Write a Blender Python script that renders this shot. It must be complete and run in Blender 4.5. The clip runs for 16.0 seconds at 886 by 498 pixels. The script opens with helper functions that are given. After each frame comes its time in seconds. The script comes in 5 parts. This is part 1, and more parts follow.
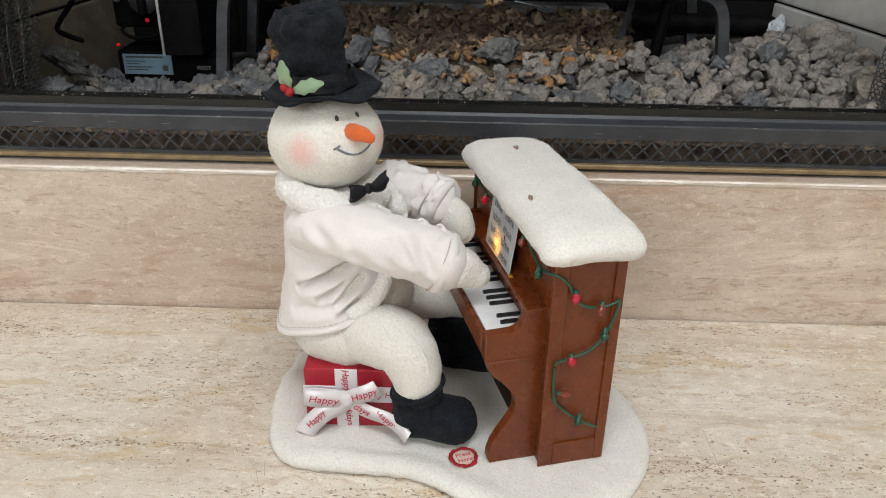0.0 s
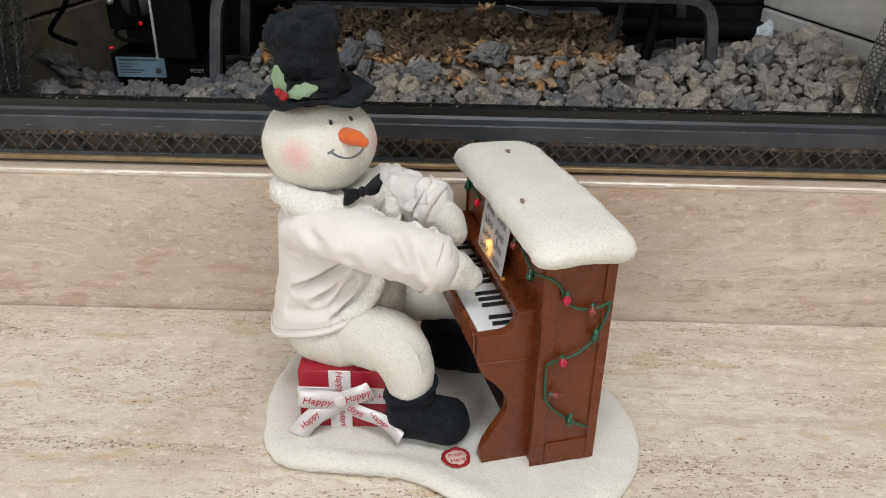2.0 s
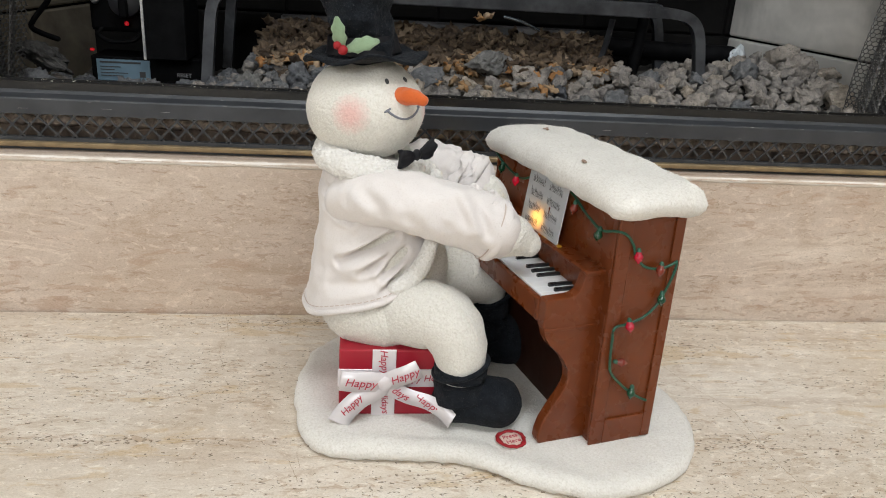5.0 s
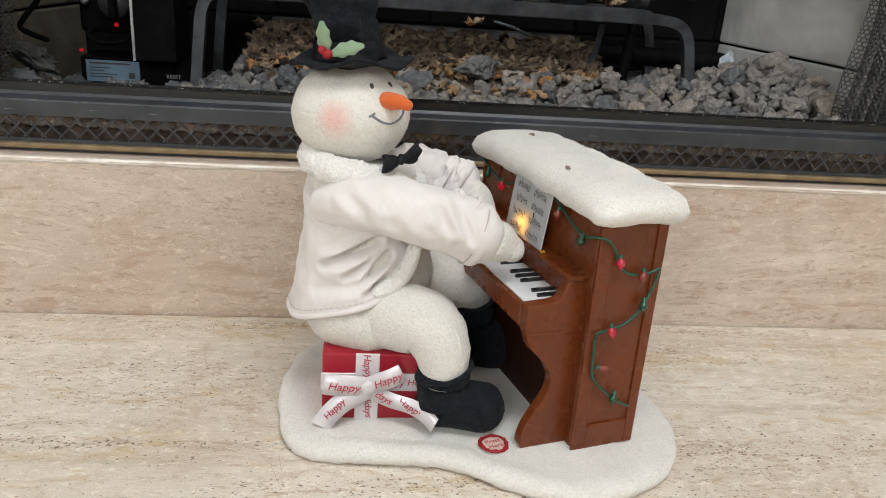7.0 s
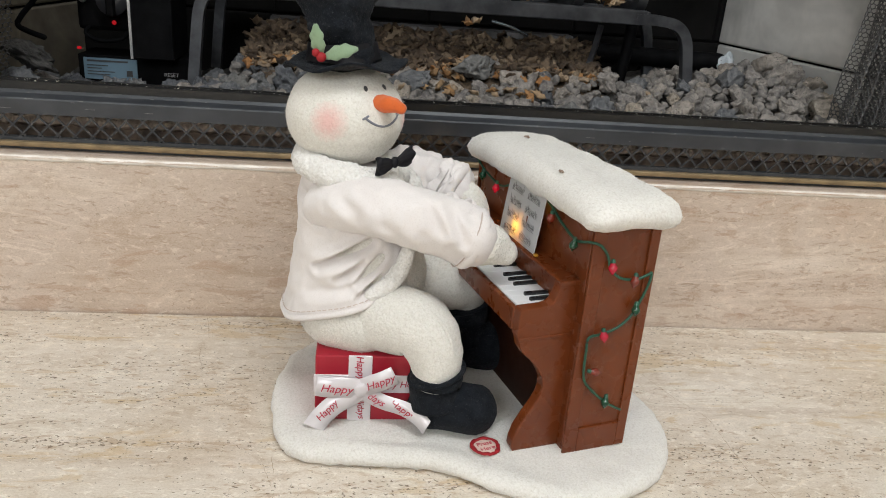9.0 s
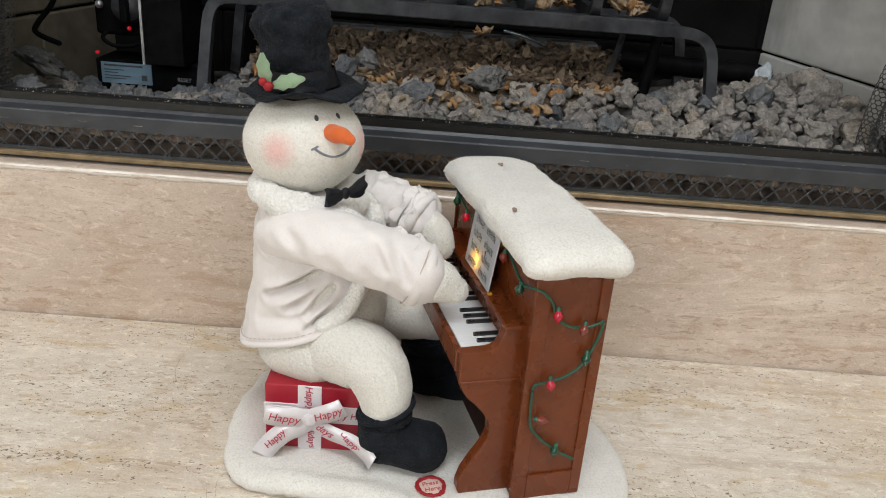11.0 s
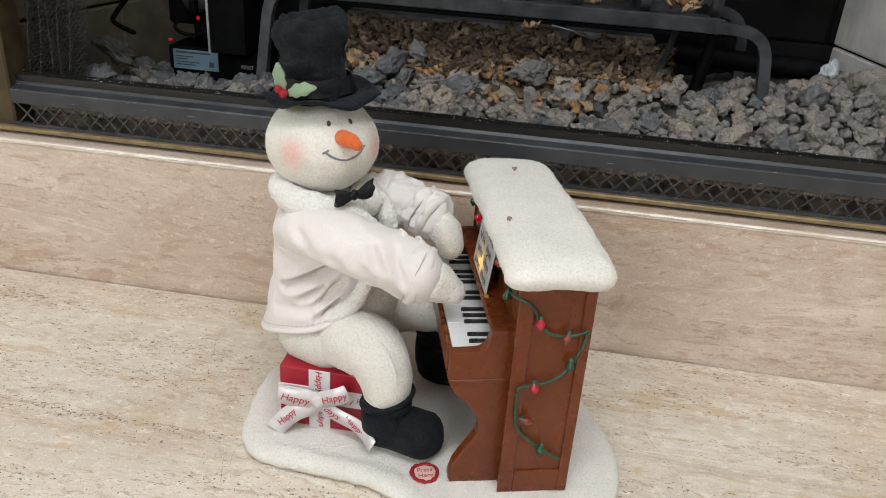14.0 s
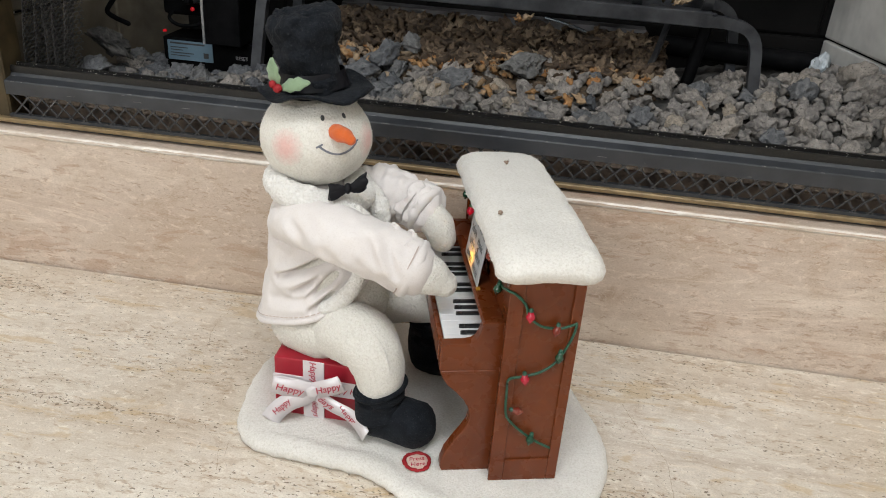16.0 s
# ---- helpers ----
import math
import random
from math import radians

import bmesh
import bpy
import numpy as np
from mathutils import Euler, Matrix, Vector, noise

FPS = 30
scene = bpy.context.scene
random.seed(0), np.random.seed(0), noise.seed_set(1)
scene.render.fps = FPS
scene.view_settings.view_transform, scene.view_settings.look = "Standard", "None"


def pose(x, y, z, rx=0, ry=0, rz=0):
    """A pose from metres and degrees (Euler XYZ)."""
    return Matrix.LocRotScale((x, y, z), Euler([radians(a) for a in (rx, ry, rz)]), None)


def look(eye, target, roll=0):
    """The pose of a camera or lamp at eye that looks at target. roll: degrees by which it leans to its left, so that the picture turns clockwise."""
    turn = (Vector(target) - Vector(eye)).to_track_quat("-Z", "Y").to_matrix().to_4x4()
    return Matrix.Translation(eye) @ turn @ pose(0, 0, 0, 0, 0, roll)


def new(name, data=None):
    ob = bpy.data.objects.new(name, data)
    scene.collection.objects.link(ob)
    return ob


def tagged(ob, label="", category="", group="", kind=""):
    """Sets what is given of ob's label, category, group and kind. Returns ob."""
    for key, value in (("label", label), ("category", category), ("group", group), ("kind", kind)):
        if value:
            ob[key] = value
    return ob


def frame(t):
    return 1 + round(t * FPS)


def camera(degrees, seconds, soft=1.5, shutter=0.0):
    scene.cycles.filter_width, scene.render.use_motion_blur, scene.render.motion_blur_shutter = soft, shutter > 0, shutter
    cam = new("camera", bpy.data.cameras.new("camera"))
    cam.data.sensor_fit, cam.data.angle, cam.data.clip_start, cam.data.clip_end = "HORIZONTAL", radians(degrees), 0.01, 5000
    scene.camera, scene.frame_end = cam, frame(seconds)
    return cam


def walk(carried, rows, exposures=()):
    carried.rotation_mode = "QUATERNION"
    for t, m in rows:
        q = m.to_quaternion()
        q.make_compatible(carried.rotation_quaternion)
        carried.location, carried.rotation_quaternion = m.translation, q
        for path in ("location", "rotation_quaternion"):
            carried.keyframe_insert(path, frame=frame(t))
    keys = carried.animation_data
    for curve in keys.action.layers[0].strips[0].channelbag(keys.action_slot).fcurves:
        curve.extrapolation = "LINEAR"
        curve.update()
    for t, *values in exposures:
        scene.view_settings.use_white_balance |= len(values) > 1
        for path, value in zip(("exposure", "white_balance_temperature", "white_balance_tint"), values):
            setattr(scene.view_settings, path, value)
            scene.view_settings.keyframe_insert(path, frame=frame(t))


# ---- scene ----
cam = camera(59.5, 16.0, 1.0)
PATH = [
    (0, (0.017, -0.001, 0.462), (-0.022, 1.778, -0.451), 0.9),
    (0.5, (0.017, -0.003, 0.462), (-0.018, 1.776, -0.45), 1.0),
    (1, (0.018, -0.005, 0.465), (-0.014, 1.773, -0.45), 1.1),
    (1.5, (0.017, -0.006, 0.465), (-0.009, 1.773, -0.448), 1.2),
    (2, (0.016, -0.007, 0.466), (-0.001, 1.774, -0.443), 1.2),
    (2.5, (0.015, -0.008, 0.464), (0.022, 1.783, -0.426), 1.3),
    (3, (-0.017, 0.0, 0.444), (0.013, 1.8, -0.427), 1.3),
    (3.2, (-0.037, 0.003, 0.424), (0.004, 1.810, -0.432), 1.4),
    (5.3, (-0.097, -0.018, 0.369), (0.125, 1.841, -0.336), 3.7),
    (5.5, (-0.093, -0.016, 0.367), (0.123, 1.845, -0.334), 3.6),
    (6, (-0.09, -0.016, 0.369), (0.13, 1.843, -0.335), 3.8),
    (6.5, (-0.09, -0.018, 0.373), (0.134, 1.839, -0.336), 4.0),
    (7, (-0.088, -0.018, 0.375), (0.138, 1.837, -0.337), 4.2),
    (7.5, (-0.085, -0.018, 0.377), (0.143, 1.836, -0.339), 4.3),
    (8, (-0.084, -0.018, 0.377), (0.148, 1.834, -0.34), 4.3),
    (8.5, (-0.083, -0.018, 0.379), (0.147, 1.833, -0.341), 4.4),
    (10.8, (-0.009, 0.006, 0.413), (0.045, 1.848, -0.363), 4.6),
    (11, (0.017, 0.012, 0.42), (0.032, 1.852, -0.364), 4.5),
    (11.5, (0.049, 0.03, 0.429), (-0.026, 1.869, -0.355), 4.1),
    (12, (0.076, 0.025, 0.443), (-0.079, 1.858, -0.345), 3.8),
    (12.5, (0.09, 0.017, 0.442), (-0.115, 1.841, -0.356), 3.6),
    (13, (0.092, 0.015, 0.438), (-0.138, 1.825, -0.38), 3.6),
    (13.5, (0.091, 0.013, 0.444), (-0.144, 1.809, -0.405), 3.8),
    (14, (0.093, 0.004, 0.462), (-0.142, 1.786, -0.416), 3.9),
    (14.5, (0.093, -0.001, 0.467), (-0.135, 1.773, -0.428), 4.1),
    (15, (0.093, -0.002, 0.466), (-0.131, 1.768, -0.438), 4.1),
    (15.5, (0.093, -0.002, 0.468), (-0.128, 1.766, -0.439), 4.2),
    (16, (0.096, -0.002, 0.47), (-0.123, 1.768, -0.435), 4.2),
]
walk(cam, [(t, look(eye, target, roll)) for t, eye, target, roll in PATH])

# ---- world, lights ----
world = bpy.data.worlds.new("world")
scene.world = world
world.use_nodes = True
_bg = world.node_tree.nodes["Background"]
_sky = world.node_tree.nodes.new("ShaderNodeTexSky")
_sky.sky_type = "NISHITA"
_sky.sun_disc = False
_sky.sun_elevation, _sky.sun_rotation = radians(40), radians(200)
world.node_tree.links.new(_sky.outputs[0], _bg.inputs[0])
_bg.inputs[1].default_value = 0.1


def area_light(name, eye, target, w, h, power, colour):
    la = bpy.data.lights.new(name, "AREA")
    la.shape, la.size, la.size_y, la.energy, la.color = "RECTANGLE", w, h, power, colour
    ob = new(name, la)
    ob.matrix_world = look(eye, target)
    return ob


# added lamps: soft light from above and behind, with no known window there
area_light("overhead_fill", (0.28, -0.35, 2.45), (0.22, 0.40, 0.0), 1.3, 1.0, 46.5, (0.905, 0.952, 1.0))
area_light("rear_fill", (-1.25, -2.5, 1.75), (0.2, 0.8, 0.3), 1.6, 1.1, 44.5, (0.905, 0.952, 1.0))


# ---- materials ----
def mat(name):
    m = bpy.data.materials.new(name)
    m.use_nodes = True
    nt = m.node_tree
    return m, nt, nt.nodes["Principled BSDF"]


def node(nt, kind, **kw):
    n = nt.nodes.new(kind)
    for k, v in kw.items():
        if k in n.inputs:
            n.inputs[k].default_value = v
    return n


def coords(nt, scale=(1, 1, 1), loc=(0, 0, 0), world_space=False):
    mp = nt.nodes.new("ShaderNodeMapping")
    mp.inputs["Scale"].default_value = scale
    mp.inputs["Location"].default_value = loc
    if world_space:
        g = nt.nodes.new("ShaderNodeNewGeometry")
        nt.links.new(g.outputs["Position"], mp.inputs[0])
    else:
        tc = nt.nodes.new("ShaderNodeTexCoord")
        nt.links.new(tc.outputs["Object"], mp.inputs[0])
    return mp.outputs[0]


def noise_tex(nt, vec, scale, detail=4.0, rough=0.55, dist=0.0):
    n = nt.nodes.new("ShaderNodeTexNoise")
    n.inputs["Scale"].default_value = scale
    n.inputs["Detail"].default_value = detail
    n.inputs["Roughness"].default_value = rough
    n.inputs["Distortion"].default_value = dist
    nt.links.new(vec, n.inputs["Vector"])
    return n.outputs["Fac"]


def ramp(nt, fac, stops):
    r = nt.nodes.new("ShaderNodeValToRGB")
    el = r.color_ramp.elements
    while len(el) < len(stops):
        el.new(0.5)
    for e, (p, c) in zip(el, stops):
        e.position = p
        e.color = (*c, 1) if len(c) == 3 else c
    nt.links.new(fac, r.inputs[0])
    return r.outputs[0]


def mix(nt, fac, a, b, blend="MIX"):
    n = nt.nodes.new("ShaderNodeMix")
    n.data_type, n.blend_type = "RGBA", blend
    for sock, val in ((n.inputs[0], fac), (n.inputs[6], a), (n.inputs[7], b)):
        if hasattr(val, "is_linked"):
            nt.links.new(val, sock)
        elif isinstance(val, (int, float)):
            sock.default_value = val
        else:
            sock.default_value = (*val, 1)
    return n.outputs[2]


def math_node(nt, op, a, b=None):
    n = nt.nodes.new("ShaderNodeMath")
    n.operation = op
    for i, val in enumerate((a, b)):
        if val is None:
            continue
        if hasattr(val, "is_linked"):
            nt.links.new(val, n.inputs[i])
        else:
            n.inputs[i].default_value = val
    return n.outputs[0]


def bump(nt, bsdf, height, strength, distance, prev=None):
    b = nt.nodes.new("ShaderNodeBump")
    b.inputs["Strength"].default_value = strength
    b.inputs["Distance"].default_value = distance
    nt.links.new(height, b.inputs["Height"])
    if prev is not None:
        nt.links.new(prev, b.inputs["Normal"])
    nt.links.new(b.outputs[0], bsdf.inputs["Normal"])
    return b.outputs[0]


def speckled(name, a, b, scale=60.0, rough=0.5, metal=0.0, bump_s=0.15, bump_d=0.001, fine=600.0, spec=0.5):
    m, nt, p = mat(name)
    v = coords(nt)
    f = noise_tex(nt, v, scale, 5)
    col = ramp(nt, f, [(0.35, a), (0.65, b)])
    nt.links.new(col, p.inputs["Base Color"])
    p.inputs["Roughness"].default_value = rough
    p.inputs["Metallic"].default_value = metal
    p.inputs["Specular IOR Level"].default_value = spec
    f2 = noise_tex(nt, v, fine, 3)
    bump(nt, p, f2, bump_s, bump_d)
    return m


def travertine(name, seed, light, mid, dark, pits, rough, fleck, ochre, veins, swirl, tan, ochre_col, lines=0.5, break_up=0.6, lump_size=1.0):
    """Vein-cut stone: level beds along x, short ragged flecks, ochre patches, wavy pale veins and small open pits."""
    m, nt, p = mat(name)

    def layer(sx, sy, detail, r=0.6, dist=0.0, k=0.0):
        return noise_tex(nt, coords(nt, (sx, sy, sy), (seed + k, seed * 0.7 + k, seed * 0.3 + k), True), 1.0, detail, r, dist)

    beds = layer(1.1, 17, 7, 0.62, swirl, 0.0)
    c = ramp(nt, beds, [(0.33, dark), (0.44, mid), (0.54, mid), (0.66, light)])
    clouds = layer(3.2, 6.5, 5, 0.6, 0.5, 3.0)
    c = mix(nt, 1.0, c, ramp(nt, clouds, [(0.32, (0.90, 0.86, 0.81)), (0.52, (1, 1, 1)), (0.70, (1.06, 1.06, 1.07))]), "MULTIPLY")
    # crumbled, patchy body that breaks up the beds
    lump = layer(26 / lump_size, 48 / lump_size, 7, 0.74, 0.9, 7.0)
    c = mix(nt, break_up, c, ramp(nt, lump, [(0.34, (0.80, 0.73, 0.65)), (0.46, (0.98, 0.97, 0.95)), (0.54, (1.0, 1.0, 1.0)), (0.66, (1.16, 1.16, 1.15))]), "MULTIPLY")
    streak = layer(16, 75, 6, 0.70, 0.5 + swirl, 5.0)
    c = mix(nt, lines, c, ramp(nt, streak, [(0.34, (0.84, 0.78, 0.71)), (0.50, (1, 1, 1)), (0.68, (1.10, 1.10, 1.10))]), "MULTIPLY")
    # pale ragged crumbs, then tan flecks, thicker in some beds
    gate = layer(2.6, 24, 4, 0.6, 0.4, 11.0)
    crumb = layer(85, 165, 4, 0.68, 0.8, 13.0)
    c = mix(nt, math_node(nt, "MULTIPLY", ramp(nt, crumb, [(0.56, (0, 0, 0)), (0.64, (1, 1, 1))]), 0.85 * fleck), c, tuple(min(0.93, k * 1.12) for k in light))
    fl = math_node(nt, "ADD", layer(62, 190, 4, 0.66, 0.7, 17.0), math_node(nt, "MULTIPLY", gate, 0.45))
    c = mix(nt, math_node(nt, "MULTIPLY", ramp(nt, fl, [(0.80, (0, 0, 0)), (0.87, (1, 1, 1))]), fleck), c, tan)
    # broad ochre stains inside a few beds
    oc = math_node(nt, "ADD", layer(17, 75, 5, 0.62, 0.5, 23.0), math_node(nt, "MULTIPLY", layer(3.0, 11, 2, 0.5, 0.0, 29.0), 0.6))
    c = mix(nt, math_node(nt, "MULTIPLY", ramp(nt, oc, [(0.905, (0, 0, 0)), (0.965, (1, 1, 1))]), ochre), c, ochre_col)
    # wavy pale veins that come and go
    vn = layer(3.4, 17, 4, 0.55, 1.1, 31.0)
    line = ramp(nt, vn, [(0.484, (0, 0, 0)), (0.498, (1, 1, 1)), (0.502, (1, 1, 1)), (0.516, (0, 0, 0))])
    on = ramp(nt, clouds, [(0.46, (0, 0, 0)), (0.60, (1, 1, 1))])
    c = mix(nt, math_node(nt, "MULTIPLY", math_node(nt, "MULTIPLY", line, veins), on), c, tuple(min(0.93, k * 1.16) for k in light))
    # open pits
    pit = math_node(nt, "ADD", layer(240, 400, 2, 0.55, 0.5, 37.0), math_node(nt, "MULTIPLY", gate, 0.40))
    pitm = ramp(nt, pit, [(0.848, (0, 0, 0)), (0.885, (1, 1, 1))])
    c = mix(nt, math_node(nt, "MULTIPLY", pitm, pits), c, (0.20, 0.145, 0.09))
    grain = layer(520, 900, 3, 0.7, 0.0, 41.0)
    c = mix(nt, 0.9, c, ramp(nt, grain, [(0.34, (0.86, 0.83, 0.79)), (0.52, (1, 1, 1)), (0.70, (1.05, 1.05, 1.05))]), "MULTIPLY")
    nt.links.new(c, p.inputs["Base Color"])
    nt.links.new(ramp(nt, streak, [(0.3, (rough + 0.14,) * 3), (0.7, (rough,) * 3)]), p.inputs["Roughness"])
    h = math_node(nt, "SUBTRACT", math_node(nt, "MULTIPLY", grain, 0.5), math_node(nt, "MULTIPLY", pitm, 1.6 * pits))
    bump(nt, p, h, 0.5, 0.0008)
    return m


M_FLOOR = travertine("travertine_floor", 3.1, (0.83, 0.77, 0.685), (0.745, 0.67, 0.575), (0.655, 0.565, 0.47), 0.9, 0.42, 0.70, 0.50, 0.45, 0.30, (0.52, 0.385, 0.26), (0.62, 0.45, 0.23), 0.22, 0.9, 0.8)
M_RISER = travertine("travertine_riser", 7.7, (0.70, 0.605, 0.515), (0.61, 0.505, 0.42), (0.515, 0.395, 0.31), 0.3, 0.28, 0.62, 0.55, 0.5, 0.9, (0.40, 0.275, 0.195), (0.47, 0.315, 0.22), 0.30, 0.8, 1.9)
M_GROUT = speckled("grout", (0.16, 0.115, 0.08), (0.26, 0.19, 0.13), 200, 0.9)
M_WALL = speckled("painted_wall", (0.70, 0.67, 0.62), (0.74, 0.71, 0.66), 6, 0.8)
M_CEIL = speckled("painted_ceiling", (0.78, 0.77, 0.74), (0.82, 0.81, 0.78), 6, 0.9)
M_STEEL = speckled("black_enamel_steel", (0.028, 0.031, 0.036), (0.050, 0.054, 0.060), 30, 0.42, 0.1, 0.08, 0.0005)
M_LIP = speckled("sooty_black_channel", (0.006, 0.006, 0.006), (0.014, 0.013, 0.012), 300, 0.35, 0.0, 0.4, 0.0008, 900)
M_BRASS = speckled("dull_brass", (0.21, 0.15, 0.08), (0.31, 0.225, 0.12), 60, 0.5, 0.35, 0.1, 0.0004)
# metal of the side posts, darkened to paint the shade they stand in
M_BRONZE_SHADED = speckled("shaded_bronze", (0.050, 0.036, 0.017), (0.095, 0.070, 0.034), 40, 0.5, 0.3, 0.1, 0.0004)
M_IRON = speckled("sooty_iron", (0.014, 0.0155, 0.019), (0.050, 0.052, 0.057), 40, 0.55, 0.15, 0.3, 0.0008, 400, 0.35)
M_BLACK = speckled("black_plastic", (0.002, 0.002, 0.0023), (0.0055, 0.0055, 0.006), 60, 0.65, 0, 0.15, 0.001, 600, 0.06)
M_WIRE = speckled("blackened_wire", (0.040, 0.040, 0.041), (0.095, 0.092, 0.090), 200, 0.45, 0.4)
M_CHIP = speckled("white_chip", (0.55, 0.52, 0.47), (0.7, 0.66, 0.6), 300, 0.8)
M_ALU = speckled("bare_metal_edge", (0.4, 0.41, 0.42), (0.6, 0.6, 0.6), 200, 0.4, 0.8)
M_FOIL = speckled("crumpled_foil_collar", (0.50, 0.55, 0.58), (0.72, 0.76, 0.78), 3, 0.45, 0.35, 0.9, 0.004, 5)


def brick_mat(name, a, b, soot):
    m, nt, p = mat(name)
    v = coords(nt, (1, 1, 1), (2, 5, 1), True)
    f = noise_tex(nt, v, 14, 6, 0.6, 0.5)
    c = ramp(nt, f, [(0.3, a), (0.7, b)])
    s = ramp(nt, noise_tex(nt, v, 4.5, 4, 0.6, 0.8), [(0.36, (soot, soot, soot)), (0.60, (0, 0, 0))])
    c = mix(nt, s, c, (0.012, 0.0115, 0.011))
    oi = nt.nodes.new("ShaderNodeObjectInfo")
    t = ramp(nt, oi.outputs["Random"], [(0.0, (0.85, 0.85, 0.85)), (1.0, (1.05, 1.05, 1.05))])
    c = mix(nt, 1.0, c, t, "MULTIPLY")
    nt.links.new(c, p.inputs["Base Color"])
    p.inputs["Roughness"].default_value = 0.92
    p.inputs["Specular IOR Level"].default_value = 0.12
    bump(nt, p, noise_tex(nt, v, 260, 4), 0.35, 0.001)
    return m


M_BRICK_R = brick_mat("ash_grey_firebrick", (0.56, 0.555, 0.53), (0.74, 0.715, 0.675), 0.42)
# the dimmer left side's shade is put into this brick's colour, besides its soot
M_BRICK_L = brick_mat("shaded_buff_firebrick", (0.15, 0.13, 0.098), (0.24, 0.205, 0.155), 0.55)
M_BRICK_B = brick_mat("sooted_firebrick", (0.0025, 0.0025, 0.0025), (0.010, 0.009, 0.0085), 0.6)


def rock_mat(name, a, b, c3):
    m, nt, p = mat(name)
    v = coords(nt)
    oi = nt.nodes.new("ShaderNodeObjectInfo")
    f = noise_tex(nt, v, 2.6, 8, 0.7)
    c = ramp(nt, f, [(0.3, a), (0.55, b), (0.75, c3)])
    t = ramp(nt, oi.outputs["Random"], [(0.0, (0.70, 0.71, 0.74)), (0.45, (1.0, 1.0, 1.0)), (0.85, (1.1, 1.07, 1.02)), (1.0, (1.28, 1.2, 1.06))])
    c = mix(nt, 1.0, c, t, "MULTIPLY")
    vo = nt.nodes.new("ShaderNodeTexVoronoi")
    vo.inputs["Scale"].default_value = 9
    nt.links.new(v, vo.inputs["Vector"])
    # pores are coloured dark, painting the shade inside the small cavities
    pore = ramp(nt, vo.outputs["Distance"], [(0.10, (0, 0, 0)), (0.34, (1, 1, 1))])
    pm = ramp(nt, noise_tex(nt, v, 2.2, 2), [(0.42, (1, 1, 1)), (0.62, (0, 0, 0))])
    pore = mix(nt, pm, pore, (1, 1, 1))
    c = mix(nt, 0.85, c, pore, "MULTIPLY")
    vf = nt.nodes.new("ShaderNodeTexVoronoi")
    vf.inputs["Scale"].default_value = 22
    nt.links.new(v, vf.inputs["Vector"])
    fine_pore = ramp(nt, vf.outputs["Distance"], [(0.08, (0.25, 0.25, 0.25)), (0.30, (1, 1, 1))])
    c = mix(nt, 0.55, c, fine_pore, "MULTIPLY")
    dust = ramp(nt, noise_tex(nt, v, 1.3, 4, 0.6), [(0.45, (0, 0, 0)), (0.68, (1, 1, 1))])
    c = mix(nt, math_node(nt, "MULTIPLY", dust, 0.35), c, tuple(k * 0.70 for k in c3))
    nt.links.new(c, p.inputs["Base Color"])
    p.inputs["Roughness"].default_value = 0.9
    p.inputs["Specular IOR Level"].default_value = 0.25
    n1 = bump(nt, p, noise_tex(nt, v, 5.0, 8, 0.72), 0.9, 0.0026)
    n2 = bump(nt, p, fine_pore, 0.6, 0.0008, n1)
    bump(nt, p, pore, 0.8, 0.0016, n2)
    return m


M_ROCK = rock_mat("lava_rock", (0.145, 0.135, 0.126), (0.34, 0.308, 0.278), (0.48, 0.435, 0.39))
M_ROCK_D = rock_mat("dark_lava_rock", (0.080, 0.083, 0.088), (0.162, 0.166, 0.173), (0.27, 0.273, 0.278))
M_ASH = speckled("ash_bed", (0.03, 0.028, 0.026), (0.10, 0.092, 0.082), 60, 0.95, 0, 0.8, 0.003, 250)


def wool_mat(name, stops):
    m, nt, p = mat(name)
    g = nt.nodes.new("ShaderNodeNewGeometry")
    c = ramp(nt, g.outputs["Random Per Island"], stops)
    f = ramp(nt, noise_tex(nt, coords(nt), 220, 4), [(0.3, (0.6, 0.6, 0.6)), (0.7, (1.1, 1.1, 1.1))])
    nt.links.new(mix(nt, 1.0, c, f, "MULTIPLY"), p.inputs["Base Color"])
    p.inputs["Roughness"].default_value = 0.9
    bump(nt, p, noise_tex(nt, coords(nt), 500, 4), 0.6, 0.002)
    return m


M_WOOL_O = wool_mat("orange_ember_wool", [(0.0, (0.36, 0.165, 0.055)), (0.4, (0.40, 0.23, 0.10)), (0.7, (0.40, 0.285, 0.175)), (1.0, (0.30, 0.225, 0.155))])
M_WOOL_B = wool_mat("brown_ember_wool", [(0.0, (0.055, 0.036, 0.023)), (0.5, (0.105, 0.070, 0.043)), (0.85, (0.17, 0.118, 0.074)), (1.0, (0.27, 0.20, 0.13))])


def plastic(name, a, b, rough, coat=0.0, spec=0.5):
    m, nt, p = mat(name)
    v = coords(nt)
    c = ramp(nt, noise_tex(nt, v, 22, 4), [(0.3, a), (0.7, b)])
    nt.links.new(c, p.inputs["Base Color"])
    r = ramp(nt, noise_tex(nt, v, 55, 4), [(0.3, (rough - 0.06,) * 3), (0.7, (rough + 0.08,) * 3)])
    nt.links.new(r, p.inputs["Roughness"])
    p.inputs["Coat Weight"].default_value = coat
    p.inputs["Specular IOR Level"].default_value = spec
    bump(nt, p, noise_tex(nt, v, 260, 3), 0.06, 0.0008)
    return m


M_PIANO = plastic("brown_moulded_plastic", (0.132, 0.0305, 0.0078), (0.160, 0.0385, 0.0100), 0.27, 0.0, 0.40)
M_KEYW = plastic("white_key_plastic", (0.74, 0.74, 0.75), (0.80, 0.80, 0.80), 0.35)
